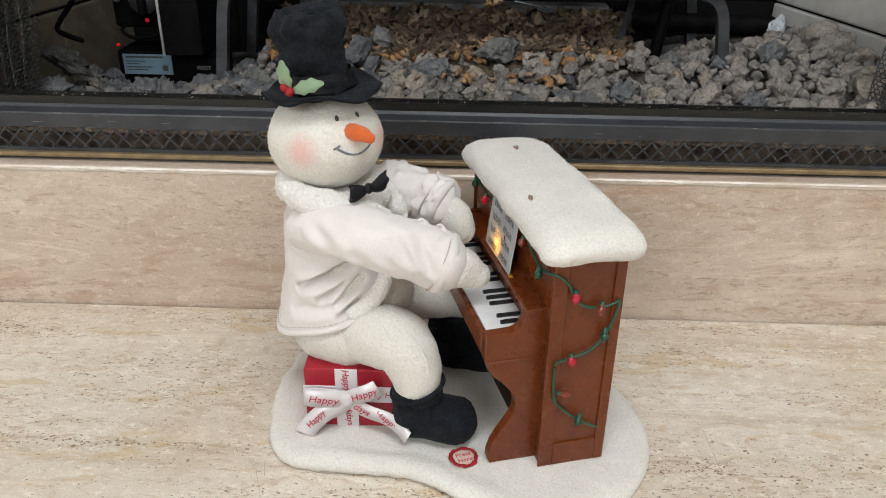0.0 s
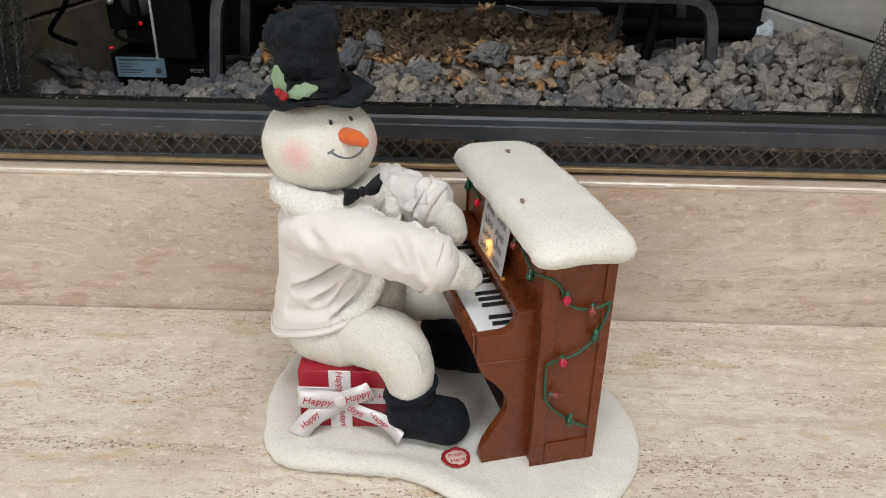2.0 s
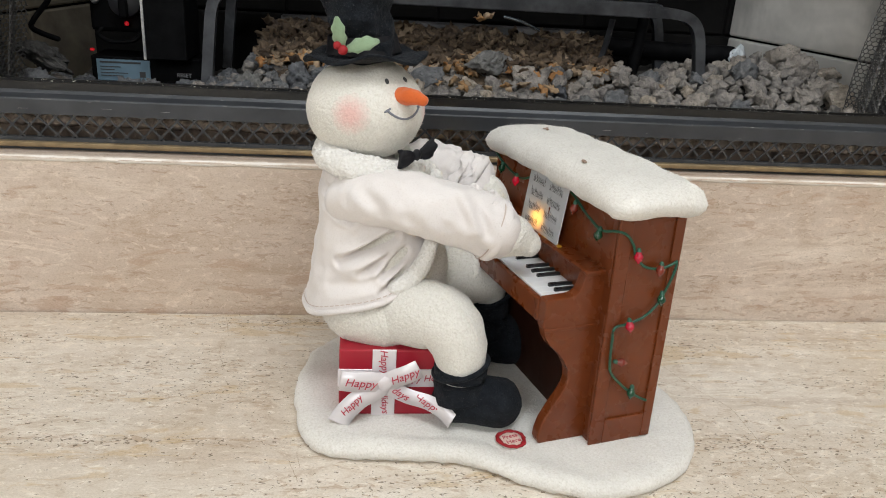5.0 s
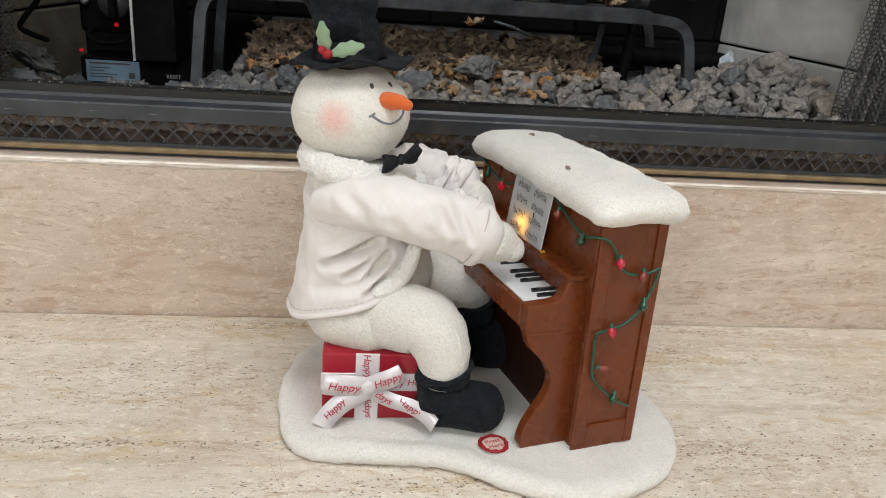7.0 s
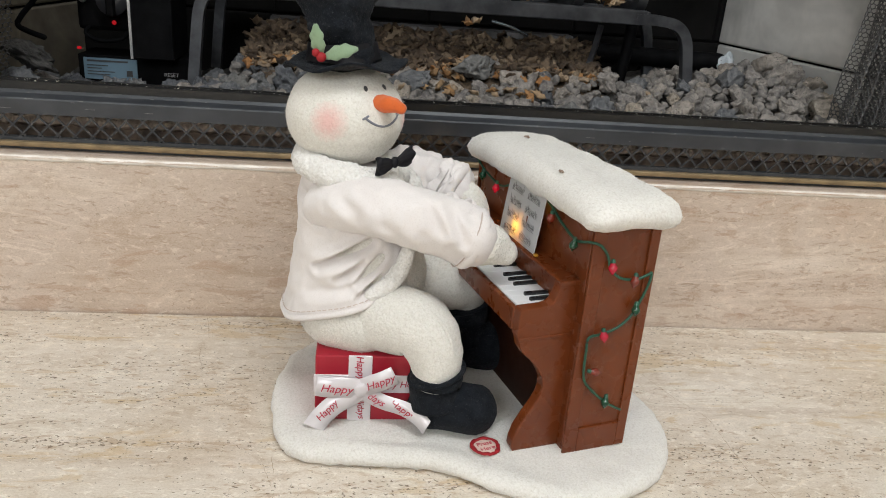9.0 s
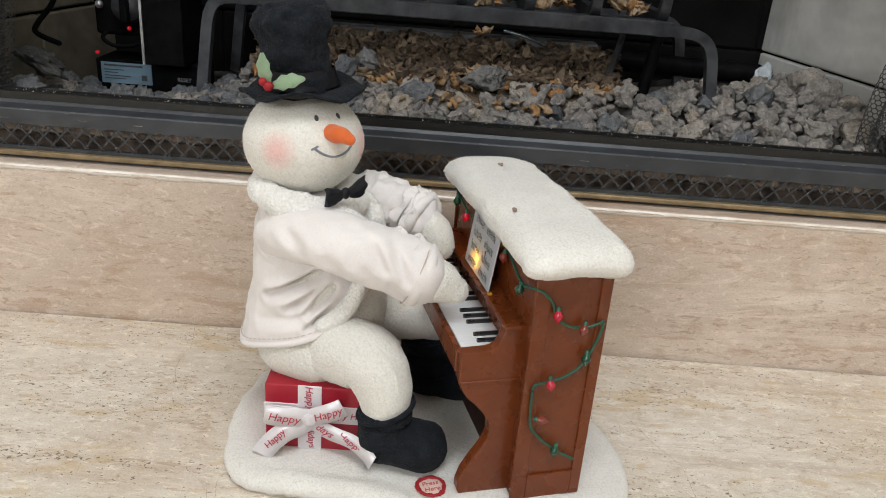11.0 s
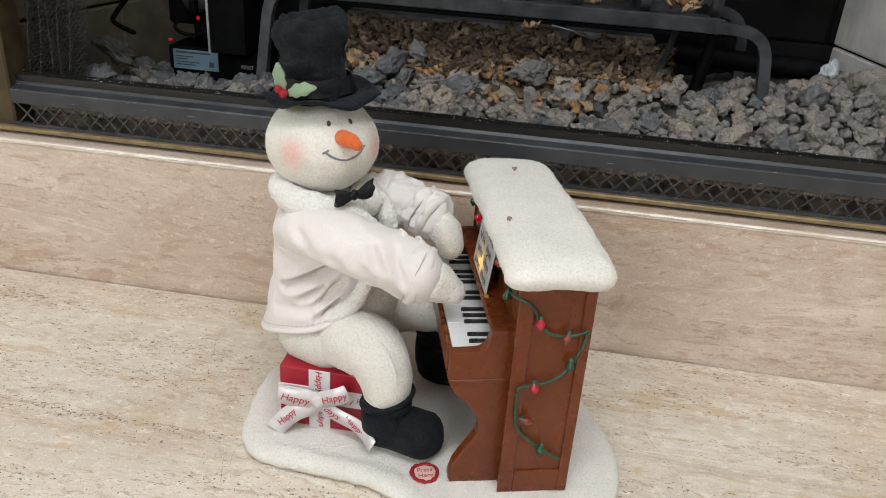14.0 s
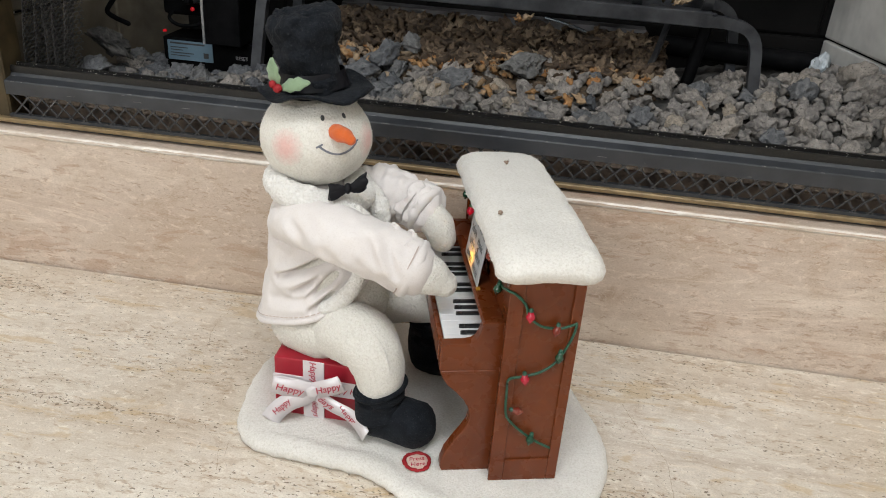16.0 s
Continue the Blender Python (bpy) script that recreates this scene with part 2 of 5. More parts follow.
M_KEYB = plastic("black_key_plastic", (0.012, 0.012, 0.013), (0.020, 0.020, 0.021), 0.28)
M_GREENWIRE = plastic("green_wire_plastic", (0.010, 0.070, 0.042), (0.016, 0.098, 0.058), 0.35)


def cloth(name, a, b, nap, nap_d, tuft=0.0, rough=0.95, sheen=0.35, scale=18.0, lint=0.0, loop=0.0016):
    """Fleece and felt: soft cloth with a fine nap, and loops where tuft is given."""
    m, nt, p = mat(name)
    v = coords(nt)
    big = noise_tex(nt, v, scale, 4, 0.6)
    c = ramp(nt, big, [(0.3, a), (0.7, b)])
    h = noise_tex(nt, v, nap, 3, 0.6)
    # hollows of the nap are painted darker, as shade among the fibres
    nap_shade = ramp(nt, h, [(0.30, (0.84, 0.82, 0.79)), (0.5, (1, 1, 1))])
    c = mix(nt, 0.5 + 0.3 * (tuft > 0), c, nap_shade, "MULTIPLY")
    if lint:
        fuzz = ramp(nt, noise_tex(nt, v, 900, 3, 0.7), [(0.60, (0, 0, 0)), (0.74, (1, 1, 1))])
        c = mix(nt, math_node(nt, "MULTIPLY", fuzz, lint), c, (0.16, 0.165, 0.175))
    nt.links.new(c, p.inputs["Base Color"])
    p.inputs["Roughness"].default_value = rough
    p.inputs["Specular IOR Level"].default_value = 0.15
    p.inputs["Sheen Weight"].default_value = sheen
    n1 = bump(nt, p, h, 0.55, nap_d)
    if tuft:
        # soft curls of pile, crowded and of uneven size
        warp = nt.nodes.new("ShaderNodeMix")
        warp.data_type = "VECTOR"
        warp.inputs[0].default_value = 0.004
        nz = nt.nodes.new("ShaderNodeTexNoise")
        nz.inputs["Scale"].default_value = tuft * 0.45
        nt.links.new(v, nz.inputs["Vector"])
        nt.links.new(v, warp.inputs[4])
        nt.links.new(nz.outputs["Color"], warp.inputs[5])
        vo = nt.nodes.new("ShaderNodeTexVoronoi")
        vo.feature = "SMOOTH_F1"
        vo.inputs["Scale"].default_value = tuft
        vo.inputs["Smoothness"].default_value = 0.35
        nt.links.new(warp.outputs[1], vo.inputs["Vector"])
        curl = math_node(nt, "SUBTRACT", 1.0, vo.outputs["Distance"])
        bump(nt, p, curl, 0.7, loop, n1)
        # shade in the gaps between curls, put into the colour
        c = mix(nt, 0.4, c, ramp(nt, vo.outputs["Distance"], [(0.30, (1.04, 1.04, 1.04)), (0.80, (0.84, 0.82, 0.79))]), "MULTIPLY")
        nt.links.new(c, p.inputs["Base Color"])
    return m, nt, p, c


M_FLEECE = cloth("white_fleece", (0.74, 0.715, 0.655), (0.815, 0.79, 0.73), 800, 0.0007, 430, 0.95, 0.35, 18.0, 0.0, 0.0011)[0]
M_SHERPA = cloth("sherpa_collar", (0.82, 0.80, 0.76), (0.89, 0.87, 0.83), 600, 0.0009, 340, 0.95, 0.35, 18.0, 0.0, 0.0016)[0]
M_SUEDE = cloth("cream_suede", (0.75, 0.70, 0.675), (0.815, 0.77, 0.745), 900, 0.0004)[0]
M_SNOW = cloth("snow_felt", (0.76, 0.735, 0.685), (0.84, 0.815, 0.765), 620, 0.0008, 520, 0.95, 0.35, 30.0, 0.0, 0.0005)[0]
M_FELT = cloth("black_felt", (0.0050, 0.0064, 0.0090), (0.015, 0.018, 0.023), 420, 0.0030, 0, 0.95, 0.04, 130, 0.48)[0]
M_NOSE = cloth("orange_felt", (0.62, 0.115, 0.025), (0.72, 0.16, 0.04), 500, 0.0008)[0]
M_HOLLY = cloth("holly_felt", (0.20, 0.30, 0.17), (0.31, 0.41, 0.27), 500, 0.0008)[0]
M_BERRY = plastic("red_berry", (0.27, 0.005, 0.010), (0.35, 0.008, 0.014), 0.7)
M_SATIN = plastic("black_satin", (0.004, 0.004, 0.006), (0.008, 0.008, 0.011), 0.45, 0.0, 0.25)
M_SMILE = plastic("grey_thread", (0.16, 0.17, 0.20), (0.22, 0.23, 0.26), 0.6)
M_STITCH = plastic("seam_thread", (0.52, 0.42, 0.36), (0.60, 0.50, 0.44), 0.8)


def face_mat(spots):
    """Head fleece with two rouged cheeks, as brushed-on colour."""
    m, nt, p, c = cloth("face_fleece", (0.76, 0.735, 0.67), (0.84, 0.815, 0.75), 900, 0.0007, 460, 0.95, 0.35, 18.0, 0.0, 0.0008)
    g = nt.nodes.new("ShaderNodeTexCoord")
    for s in spots:
        d = nt.nodes.new("ShaderNodeVectorMath")
        d.operation = "DISTANCE"
        d.inputs[1].default_value = s
        nt.links.new(g.outputs["Object"], d.inputs[0])
        wob = math_node(nt, "ADD", d.outputs["Value"], math_node(nt, "MULTIPLY", math_node(nt, "SUBTRACT", noise_tex(nt, g.outputs["Object"], 300, 3), 0.5), 0.008))
        k = ramp(nt, math_node(nt, "MULTIPLY", wob, 50.0), [(0.20, (0.52, 0.52, 0.52)), (0.85, (0, 0, 0))])
        c = mix(nt, k, c, (0.80, 0.30, 0.27))
    nt.links.new(c, p.inputs["Base Color"])
    return m


def ribbon_mat():
    m, nt, p = mat("silver_satin_ribbon")
    v = coords(nt)
    c = ramp(nt, noise_tex(nt, v, 40, 3), [(0.3, (0.66, 0.62, 0.63)), (0.7, (0.78, 0.74, 0.75))])
    nt.links.new(c, p.inputs["Base Color"])
    p.inputs["Roughness"].default_value = 0.30
    p.inputs["Metallic"].default_value = 0.15
    p.inputs["Sheen Weight"].default_value = 0.2
    bump(nt, p, noise_tex(nt, coords(nt, (1, 1, 8)), 400, 2), 0.1, 0.0004)
    return m


M_RIBBON = ribbon_mat()
M_GIFT = plastic("red_gift_paper", (0.33, 0.008, 0.022), (0.40, 0.012, 0.030), 0.38)
M_REDINK = plastic("red_ink", (0.42, 0.02, 0.05), (0.50, 0.03, 0.07), 0.6)
M_BADGE = cloth("pink_badge_cloth", (0.70, 0.50, 0.42), (0.76, 0.58, 0.50), 500, 0.0006)[0]
M_INK = plastic("black_ink", (0.05, 0.05, 0.05), (0.08, 0.08, 0.08), 0.7)
M_NOTE = plastic("grey_printed_ink", (0.13, 0.13, 0.13), (0.19, 0.19, 0.19), 0.7)
M_LABEL = plastic("pale_blue_label", (0.15, 0.24, 0.31), (0.19, 0.29, 0.37), 0.5)


def bulb_mat(name, col, glow):
    m, nt, p = mat(name)
    p.inputs["Base Color"].default_value = (*col, 1)
    p.inputs["Roughness"].default_value = 0.12
    p.inputs["Coat Weight"].default_value = 0.3
    p.inputs["Coat Roughness"].default_value = 0.05
    p.inputs["Emission Color"].default_value = (*col, 1)
    p.inputs["Emission Strength"].default_value = glow
    return m


M_BULB_G = bulb_mat("green_bulb", (0.004, 0.050, 0.022), 0.05)
M_BULB_R = bulb_mat("red_bulb", (0.27, 0.003, 0.017), 0.5)
M_BULB_Y = bulb_mat("amber_bulb", (0.17, 0.022, 0.010), 0.06)
M_LED = bulb_mat("red_indicator", (0.5, 0.010, 0.016), 0.5)
M_LAMP = bulb_mat("amber_lamp", (1.0, 0.50, 0.03), 170.0)


def paper_mat():
    m, nt, p = mat("translucent_sheet")
    nt.nodes.remove(p)
    d = node(nt, "ShaderNodeBsdfDiffuse")
    t = node(nt, "ShaderNodeBsdfTranslucent")
    v = coords(nt)
    c = ramp(nt, noise_tex(nt, v, 80, 3), [(0.3, (0.66, 0.67, 0.68)), (0.7, (0.74, 0.75, 0.76))])
    nt.links.new(c, d.inputs[0])
    nt.links.new(c, t.inputs[0])
    mx = nt.nodes.new("ShaderNodeMixShader")
    mx.inputs[0].default_value = 0.4
    nt.links.new(d.outputs[0], mx.inputs[1])
    nt.links.new(t.outputs[0], mx.inputs[2])
    nt.links.new(mx.outputs[0], nt.nodes["Material Output"].inputs[0])
    return m


M_SHEET = paper_mat()


# ---- mesh helpers ----
def mesh_of(name, bm, mats, smooth=True):
    me = bpy.data.meshes.new(name)
    bm.normal_update()
    bm.to_mesh(me)
    bm.free()
    for m in (mats if isinstance(mats, (list, tuple)) else [mats]):
        me.materials.append(m)
    if smooth:
        me.polygons.foreach_set("use_smooth", [True] * len(me.polygons))
    return me


def part(name, bm, material, parent=None, label="", smooth=False):
    ob = new(name, mesh_of(name, bm, material, smooth))
    if parent is not None:
        ob.parent = parent
    if label:
        tagged(ob, label)
    return ob


def thing(name, m, label, category, group="", kind=""):
    ob = new(name)
    ob.empty_display_size = 0.02
    ob.matrix_world = m
    return tagged(ob, label, category, group, kind)


def box(lo, hi, bevel=0.0, seg=2, bm=None):
    own = bmesh.new()
    c = [(a + b) / 2 for a, b in zip(lo, hi)]
    s = [abs(b - a) for a, b in zip(lo, hi)]
    bmesh.ops.create_cube(own, size=1, matrix=Matrix.Translation(c) @ Matrix.Diagonal((*s, 1)))
    if bevel:
        bmesh.ops.bevel(own, geom=own.edges[:], offset=bevel, segments=seg, profile=0.5, affect="EDGES")
    if bm is None:
        return own
    me = bpy.data.meshes.new("tmp")
    own.to_mesh(me)
    own.free()
    bm.from_mesh(me)
    bpy.data.meshes.remove(me)
    return bm


def prism(outline, y0, y1, bevel=0.0, seg=2):
    """An outline in x and z, drawn out from y0 to y1."""
    bm = bmesh.new()
    a = [bm.verts.new((x, y0, z)) for x, z in outline]
    b = [bm.verts.new((x, y1, z)) for x, z in outline]
    bm.faces.new(a)
    bm.faces.new(b[::-1])
    n = len(outline)
    for i in range(n):
        bm.faces.new((a[i], b[i], b[(i + 1) % n], a[(i + 1) % n]))
    bmesh.ops.recalc_face_normals(bm, faces=bm.faces[:])
    if bevel:
        rim = [e for e in bm.edges if abs(e.verts[0].co.y - e.verts[1].co.y) < 1e-6]
        bmesh.ops.bevel(bm, geom=rim, offset=bevel, segments=seg, profile=0.5, affect="EDGES")
    return bm


def catmull(pts, n, closed=False):
    pts = [Vector(p) for p in pts]
    out = []
    k = len(pts)
    for i in range(k if closed else k - 1):
        if closed:
            p0, p1, p2, p3 = pts[i - 1], pts[i], pts[(i + 1) % k], pts[(i + 2) % k]
        else:
            p0, p1, p2, p3 = pts[max(i - 1, 0)], pts[i], pts[i + 1], pts[min(i + 2, k - 1)]
        for j in range(n):
            t = j / n
            out.append(0.5 * ((2 * p1) + (p2 - p0) * t + (2 * p0 - 5 * p1 + 4 * p2 - p3) * t * t + (3 * p1 - p0 - 3 * p2 + p3) * t ** 3))
    if not closed:
        out.append(pts[-1])
    return out


def tube(bm, pts, radii, seg=16, fine=6, mi=0, caps=True, closed=False, flat=1.0, up=(0, 0, 1)):
    """A round limb along a smooth line through pts, its radius running through radii; returns its vertices."""
    line = catmull([(*p, r) if False else p for p in pts], fine, closed)
    rad = [v.x for v in catmull([(r, 0, 0) for r in radii], fine, closed)]
    n = len(line)
    rings, made = [], []
    prev = None
    if caps and not closed:
        steps = 5
        head, tail = [], []
        d0 = (line[0] - line[1]).normalized()
        d1 = (line[-1] - line[-2]).normalized()
        for i in range(steps, 0, -1):
            a = i / steps * math.pi / 2 * 0.97
            head.append((line[0] + d0 * rad[0] * math.sin(a), rad[0] * math.cos(a)))
        for i in range(1, steps + 1):
            a = i / steps * math.pi / 2 * 0.97
            tail.append((line[-1] + d1 * rad[-1] * math.sin(a), rad[-1] * math.cos(a)))
        seq = head + list(zip(line, rad)) + tail
    else:
        seq = list(zip(line, rad))
    m = len(seq)
    ref = Vector(up)
    for i, (p, r) in enumerate(seq):
        if closed:
            d = (seq[(i + 1) % m][0] - seq[i - 1][0]).normalized()
        else:
            d = (seq[min(i + 1, m - 1)][0] - seq[max(i - 1, 0)][0]).normalized()
        side = d.cross(ref)
        if side.length < 1e-3:
            side = prev or d.cross(Vector((0, 1, 0)))
        side.normalize()
        prev = side
        top = side.cross(d).normalized()
        ring = []
        for k in range(seg):
            a = 2 * math.pi * k / seg
            ring.append(bm.verts.new(p + side * r * math.cos(a) + top * r * flat * math.sin(a)))
        rings.append(ring)
        made += ring
    for i in range(m if closed else m - 1):
        a, b = rings[i], rings[(i + 1) % m]
        for k in range(seg):
            f = bm.faces.new((a[k], a[(k + 1) % seg], b[(k + 1) % seg], b[k]))
            f.material_index, f.smooth = mi, True
    if not closed:
        for ring, rev in ((rings[0], True), (rings[-1], False)):
            f = bm.faces.new(ring[::-1] if rev else ring)
            f.material_index, f.smooth = mi, True
    return made


def ball(bm, c, r, mi=0, u=32, v=20, rot=None):
    m = Matrix.Translation(c) @ (rot or Matrix()) @ Matrix.Diagonal((*r, 1))
    res = bmesh.ops.create_uvsphere(bm, u_segments=u, v_segments=v, radius=1, matrix=m)
    for vert in res["verts"]:
        for f in vert.link_faces:
            f.material_index, f.smooth = mi, True
    return res["verts"]


def loft(bm, rings, mi=0, close_ends=(True, True)):
    rows = [[bm.verts.new(p) for p in ring] for ring in rings]
    n = len(rows[0])
    for a, b in zip(rows, rows[1:]):
        for k in range(n):
            f = bm.faces.new((a[k], a[(k + 1) % n], b[(k + 1) % n], b[k]))
            f.material_index, f.smooth = mi, True
    if close_ends[0]:
        bm.faces.new(rows[0][::-1]).material_index = mi
    if close_ends[1]:
        bm.faces.new(rows[-1]).material_index = mi
    return [v for r in rows for v in r]


def rumple(bm, verts, amount, scale, seed=0.0, octaves=2):
    bm.normal_update()
    off = Vector((seed, seed * 1.7, seed * 0.3))
    moved = [(v, v.normal * noise.fractal(v.co * scale + off, 0.8, 2.0, octaves) * amount) for v in verts]
    for v, d in moved:
        v.co += d


def fuzz(bm, wanted, per_cm2, length, seed, width=0.00016):
    """Loose fibres standing on the cloth: thin bent slivers on the faces that the test picks."""
    rnd = random.Random(seed)
    tufts = []
    for f in [f for f in bm.faces if wanted(f)]:
        n_f = f.calc_area() * 1e4 * per_cm2
        k = int(n_f) + (rnd.random() < n_f - int(n_f))
        vs = [v.co for v in f.verts]
        for _ in range(k):
            a, b = rnd.random(), rnd.random()
            p = vs[0].lerp(vs[1], a).lerp(vs[-1].lerp(vs[min(2, len(vs) - 1)], a), b)
            d = (f.normal + 0.9 * Vector((rnd.uniform(-1, 1), rnd.uniform(-1, 1), rnd.uniform(-1, 1)))).normalized()
            tufts.append((p, d, f.normal.copy(), f.material_index))
    for p, d, nrm, mi in tufts:
        ln = length * rnd.uniform(0.5, 1.2)
        side = d.cross(Vector((rnd.uniform(-1, 1), rnd.uniform(-1, 1), rnd.uniform(-1, 1)))).normalized() * width
        bend = Vector((rnd.uniform(-1, 1), rnd.uniform(-1, 1), rnd.uniform(-1, 1))) * ln * 0.45
        q = [bm.verts.new(p - nrm * 0.0002 - side), bm.verts.new(p - nrm * 0.0002 + side), bm.verts.new(p + d * ln * 0.55 + side * 0.8 + bend * 0.2), bm.verts.new(p + d * ln * 0.55 - side * 0.8 + bend * 0.2), bm.verts.new(p + d * ln + bend)]
        for tri in ((q[0], q[1], q[2], q[3]), (q[3], q[2], q[4])):
            bm.faces.new(tri).material_index = mi


def strip(bm, line, width, side, thick, mi=0):
    """A flat ribbon along line, width across side(i), with a little thickness."""
    rows = []
    n = len(line)
    for i, p in enumerate(line):
        s = side(i / (n - 1)).normalized() * width / 2
        d = (line[min(i + 1, n - 1)] - line[max(i - 1, 0)]).normalized()
        nn = d.cross(s).normalized() * thick / 2
        rows.append([p - s - nn, p + s - nn, p + s + nn, p - s + nn])
    return loft(bm, rows, mi)


def lettering(name, text, size, m, material, parent, slant=0.0):
    cu = bpy.data.curves.new(name, "FONT")
    cu.body, cu.size, cu.align_x, cu.align_y, cu.extrude, cu.shear = text, size, "CENTER", "CENTER", 0.00012, slant
    tmp = bpy.data.objects.new("tmp", cu)
    scene.collection.objects.link(tmp)
    dg = bpy.context.evaluated_depsgraph_get()
    me = bpy.data.meshes.new_from_object(tmp.evaluated_get(dg))
    bpy.data.objects.remove(tmp)
    bpy.data.curves.remove(cu)
    me.name = name
    me.materials.clear()
    me.materials.append(material)
    ob = new(name, me)
    ob.parent = parent
    ob.matrix_local = m
    return ob


# ---- large structure ----
RISER_Y, LEDGE_Z, FRONT_Y = 0.742, 0.1665, 0.762
floor = part("floor", box((-2.4, -2.8, -0.06), (2.2, RISER_Y, -0.004)), M_GROUT)
tagged(floor, "beige travertine hearth floor with long streaks", "floor", kind="structure")
for x0, x1 in ((-2.4, -1.151), (-1.151, -0.231), (-0.231, 0.689), (0.689, 1.609), (1.609, 2.2)):
    for y0, y1 in ((-2.8, -0.9), (-0.9, RISER_Y)):
        part("slab", box((x0 + 0.00004, y0 + 0.00004, -0.03), (x1 - 0.00004, y1 - (0.0026 if y1 > 0 else 0.00004), 0.0)), M_FLOOR, floor)

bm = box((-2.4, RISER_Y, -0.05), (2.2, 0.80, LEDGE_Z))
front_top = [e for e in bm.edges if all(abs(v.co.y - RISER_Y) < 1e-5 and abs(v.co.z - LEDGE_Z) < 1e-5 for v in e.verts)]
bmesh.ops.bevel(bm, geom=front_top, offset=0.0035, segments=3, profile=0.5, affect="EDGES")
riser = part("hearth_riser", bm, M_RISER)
tagged(riser, "pinkish beige travertine riser with a worn top edge", "hearth step", kind="structure")
# worn arris along the upper edge, painted paler for the light its chamfer catches
bm = bmesh.new()
nseg = 520
rows = []
for i in range(nseg + 1):
    x = -0.78 + 1.6 * i / nseg
    w = noise.noise(Vector((x * 22, 3, 0))) + 0.6 * noise.noise(Vector((x * 75, 9, 0)))
    lo = LEDGE_Z - 0.0058 - 0.0013 * w
    hi = LEDGE_Z - 0.0008 + 0.0004 * noise.noise(Vector((x * 60, 1, 0)))
    rows.append([Vector((x, RISER_Y - 0.0004, lo)), Vector((x, RISER_Y + 0.0006, hi)), Vector((x, RISER_Y + 0.004, hi)), Vector((x, RISER_Y + 0.004, lo))])
loft(bm, rows)
part("lit_arris", bm, speckled("pale_lit_arris", (0.66, 0.57, 0.47), (0.90, 0.85, 0.78), 30, 0.3), riser, "worn arris of the stone step, its caught light painted pale")

M_CRACK = speckled("dirt_filled_crack", (0.34, 0.25, 0.16), (0.56, 0.44, 0.31), 150, 0.95)
for pts in ([(0.206, 0.634), (0.223, 0.591), (0.241, 0.560), (0.243, 0.526), (0.246, 0.474), (0.262, 0.40)], [(-0.236, 0.738), (-0.2305, 0.717), (-0.2285, 0.705), (-0.225, 0.691)], [(-0.229, 0.673), (-0.227, 0.652), (-0.220, 0.633), (-0.212, 0.628)], [(-0.1425, 0.498), (-0.138, 0.478)], [(-0.148, 0.489), (-0.138, 0.461)]):
    bm = bmesh.new()
    rows = []
    line = catmull([(x, y, 0) for x, y in pts], 14)
    for i, q in enumerate(line):
        d = (line[min(i + 1, len(line) - 1)] - line[max(i - 1, 0)]).normalized()
        sd = Vector((-d.y, d.x, 0))
        q = q + sd * 0.0009 * noise.noise(Vector((i * 0.7, pts[0][0] * 50, 1)))
        w = 0.00012 + 0.00018 * abs(noise.noise(Vector((i * 0.5, pts[0][0] * 30, 4))))
        rows.append([q - sd * w + Vector((0, 0, 0.00005)), q + Vector((0, 0, 0.00014)), q + sd * w + Vector((0, 0, 0.00005)), q - Vector((0, 0, 0.001))])
    loft(bm, rows)
    part("crack", bm, M_CRACK, floor, "hairline crack filled with brown dirt")

wall_n = part("wall_north", box((-2.4, 0.80, 0.93), (2.2, 0.95, 2.5)), M_WALL)
tagged(wall_n, "plain painted wall over the fireplace", "wall", kind="structure")
for nm, x0, x1 in (("wall_north_left", -2.4, -0.535), ("wall_north_right", 0.555, 2.2)):
    tagged(part(nm, box((x0, 0.80, -0.05), (x1, 0.95, 0.93)), M_WALL), "plain painted wall beside the fireplace", "wall", kind="structure")
tagged(part("wall_west", box((-2.55, -2.8, -0.05), (-2.4, 0.95, 2.5)), M_WALL), "plain painted wall of the room", "wall", kind="structure")
tagged(part("wall_east", box((2.2, -2.8, -0.05), (2.35, 0.95, 2.5)), M_WALL), "plain painted wall of the room", "wall", kind="structure")
tagged(part("wall_south", box((-2.55, -2.95, -0.05), (2.35, -2.8, 2.5)), M_WALL), "plain painted wall of the room", "wall", kind="structure")
tagged(part("ceiling", box((-2.55, -2.95, 2.5), (2.35, 0.95, 2.6)), M_CEIL), "plain white ceiling", "ceiling", kind="structure")


# ---- firebox ----
def brick_run(name, label, origin, along, length, material, rows, z0, z1, offset=0.0, bw=0.225):
    """A firebox wall of long bricks laid on a backing, along a horizontal direction; its face is on the right of the run."""
    d = Vector((*along, 0)).normalized()
    nrm = Vector((d.y, -d.x, 0))
    rot = Matrix(((d.x, -nrm.x, 0, origin[0]), (d.y, -nrm.y, 0, origin[1]), (0, 0, 1, 0), (0, 0, 0, 1)))
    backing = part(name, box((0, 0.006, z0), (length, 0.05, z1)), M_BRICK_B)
    backing.matrix_world = rot
    tagged(backing, label, "firebox wall", kind="structure")
    h = (z1 - z0) / rows if isinstance(rows, int) else None
    levels = [z0 + i * h for i in range(rows + 1)] if h else rows
    for r, (a, b) in enumerate(zip(levels, levels[1:])):
        x = -bw * (0.5 if r % 2 else 0.0) - offset
        while x < length:
            lo, hi = max(x, 0), min(x + bw, length)
            if hi - lo > 0.01:
                part("brick", box((lo + 0.0015, 0, a + 0.0015), (hi - 0.0015, 0.02, b - 0.0015), 0.003, 2), material, backing)
            x += bw
    return backing


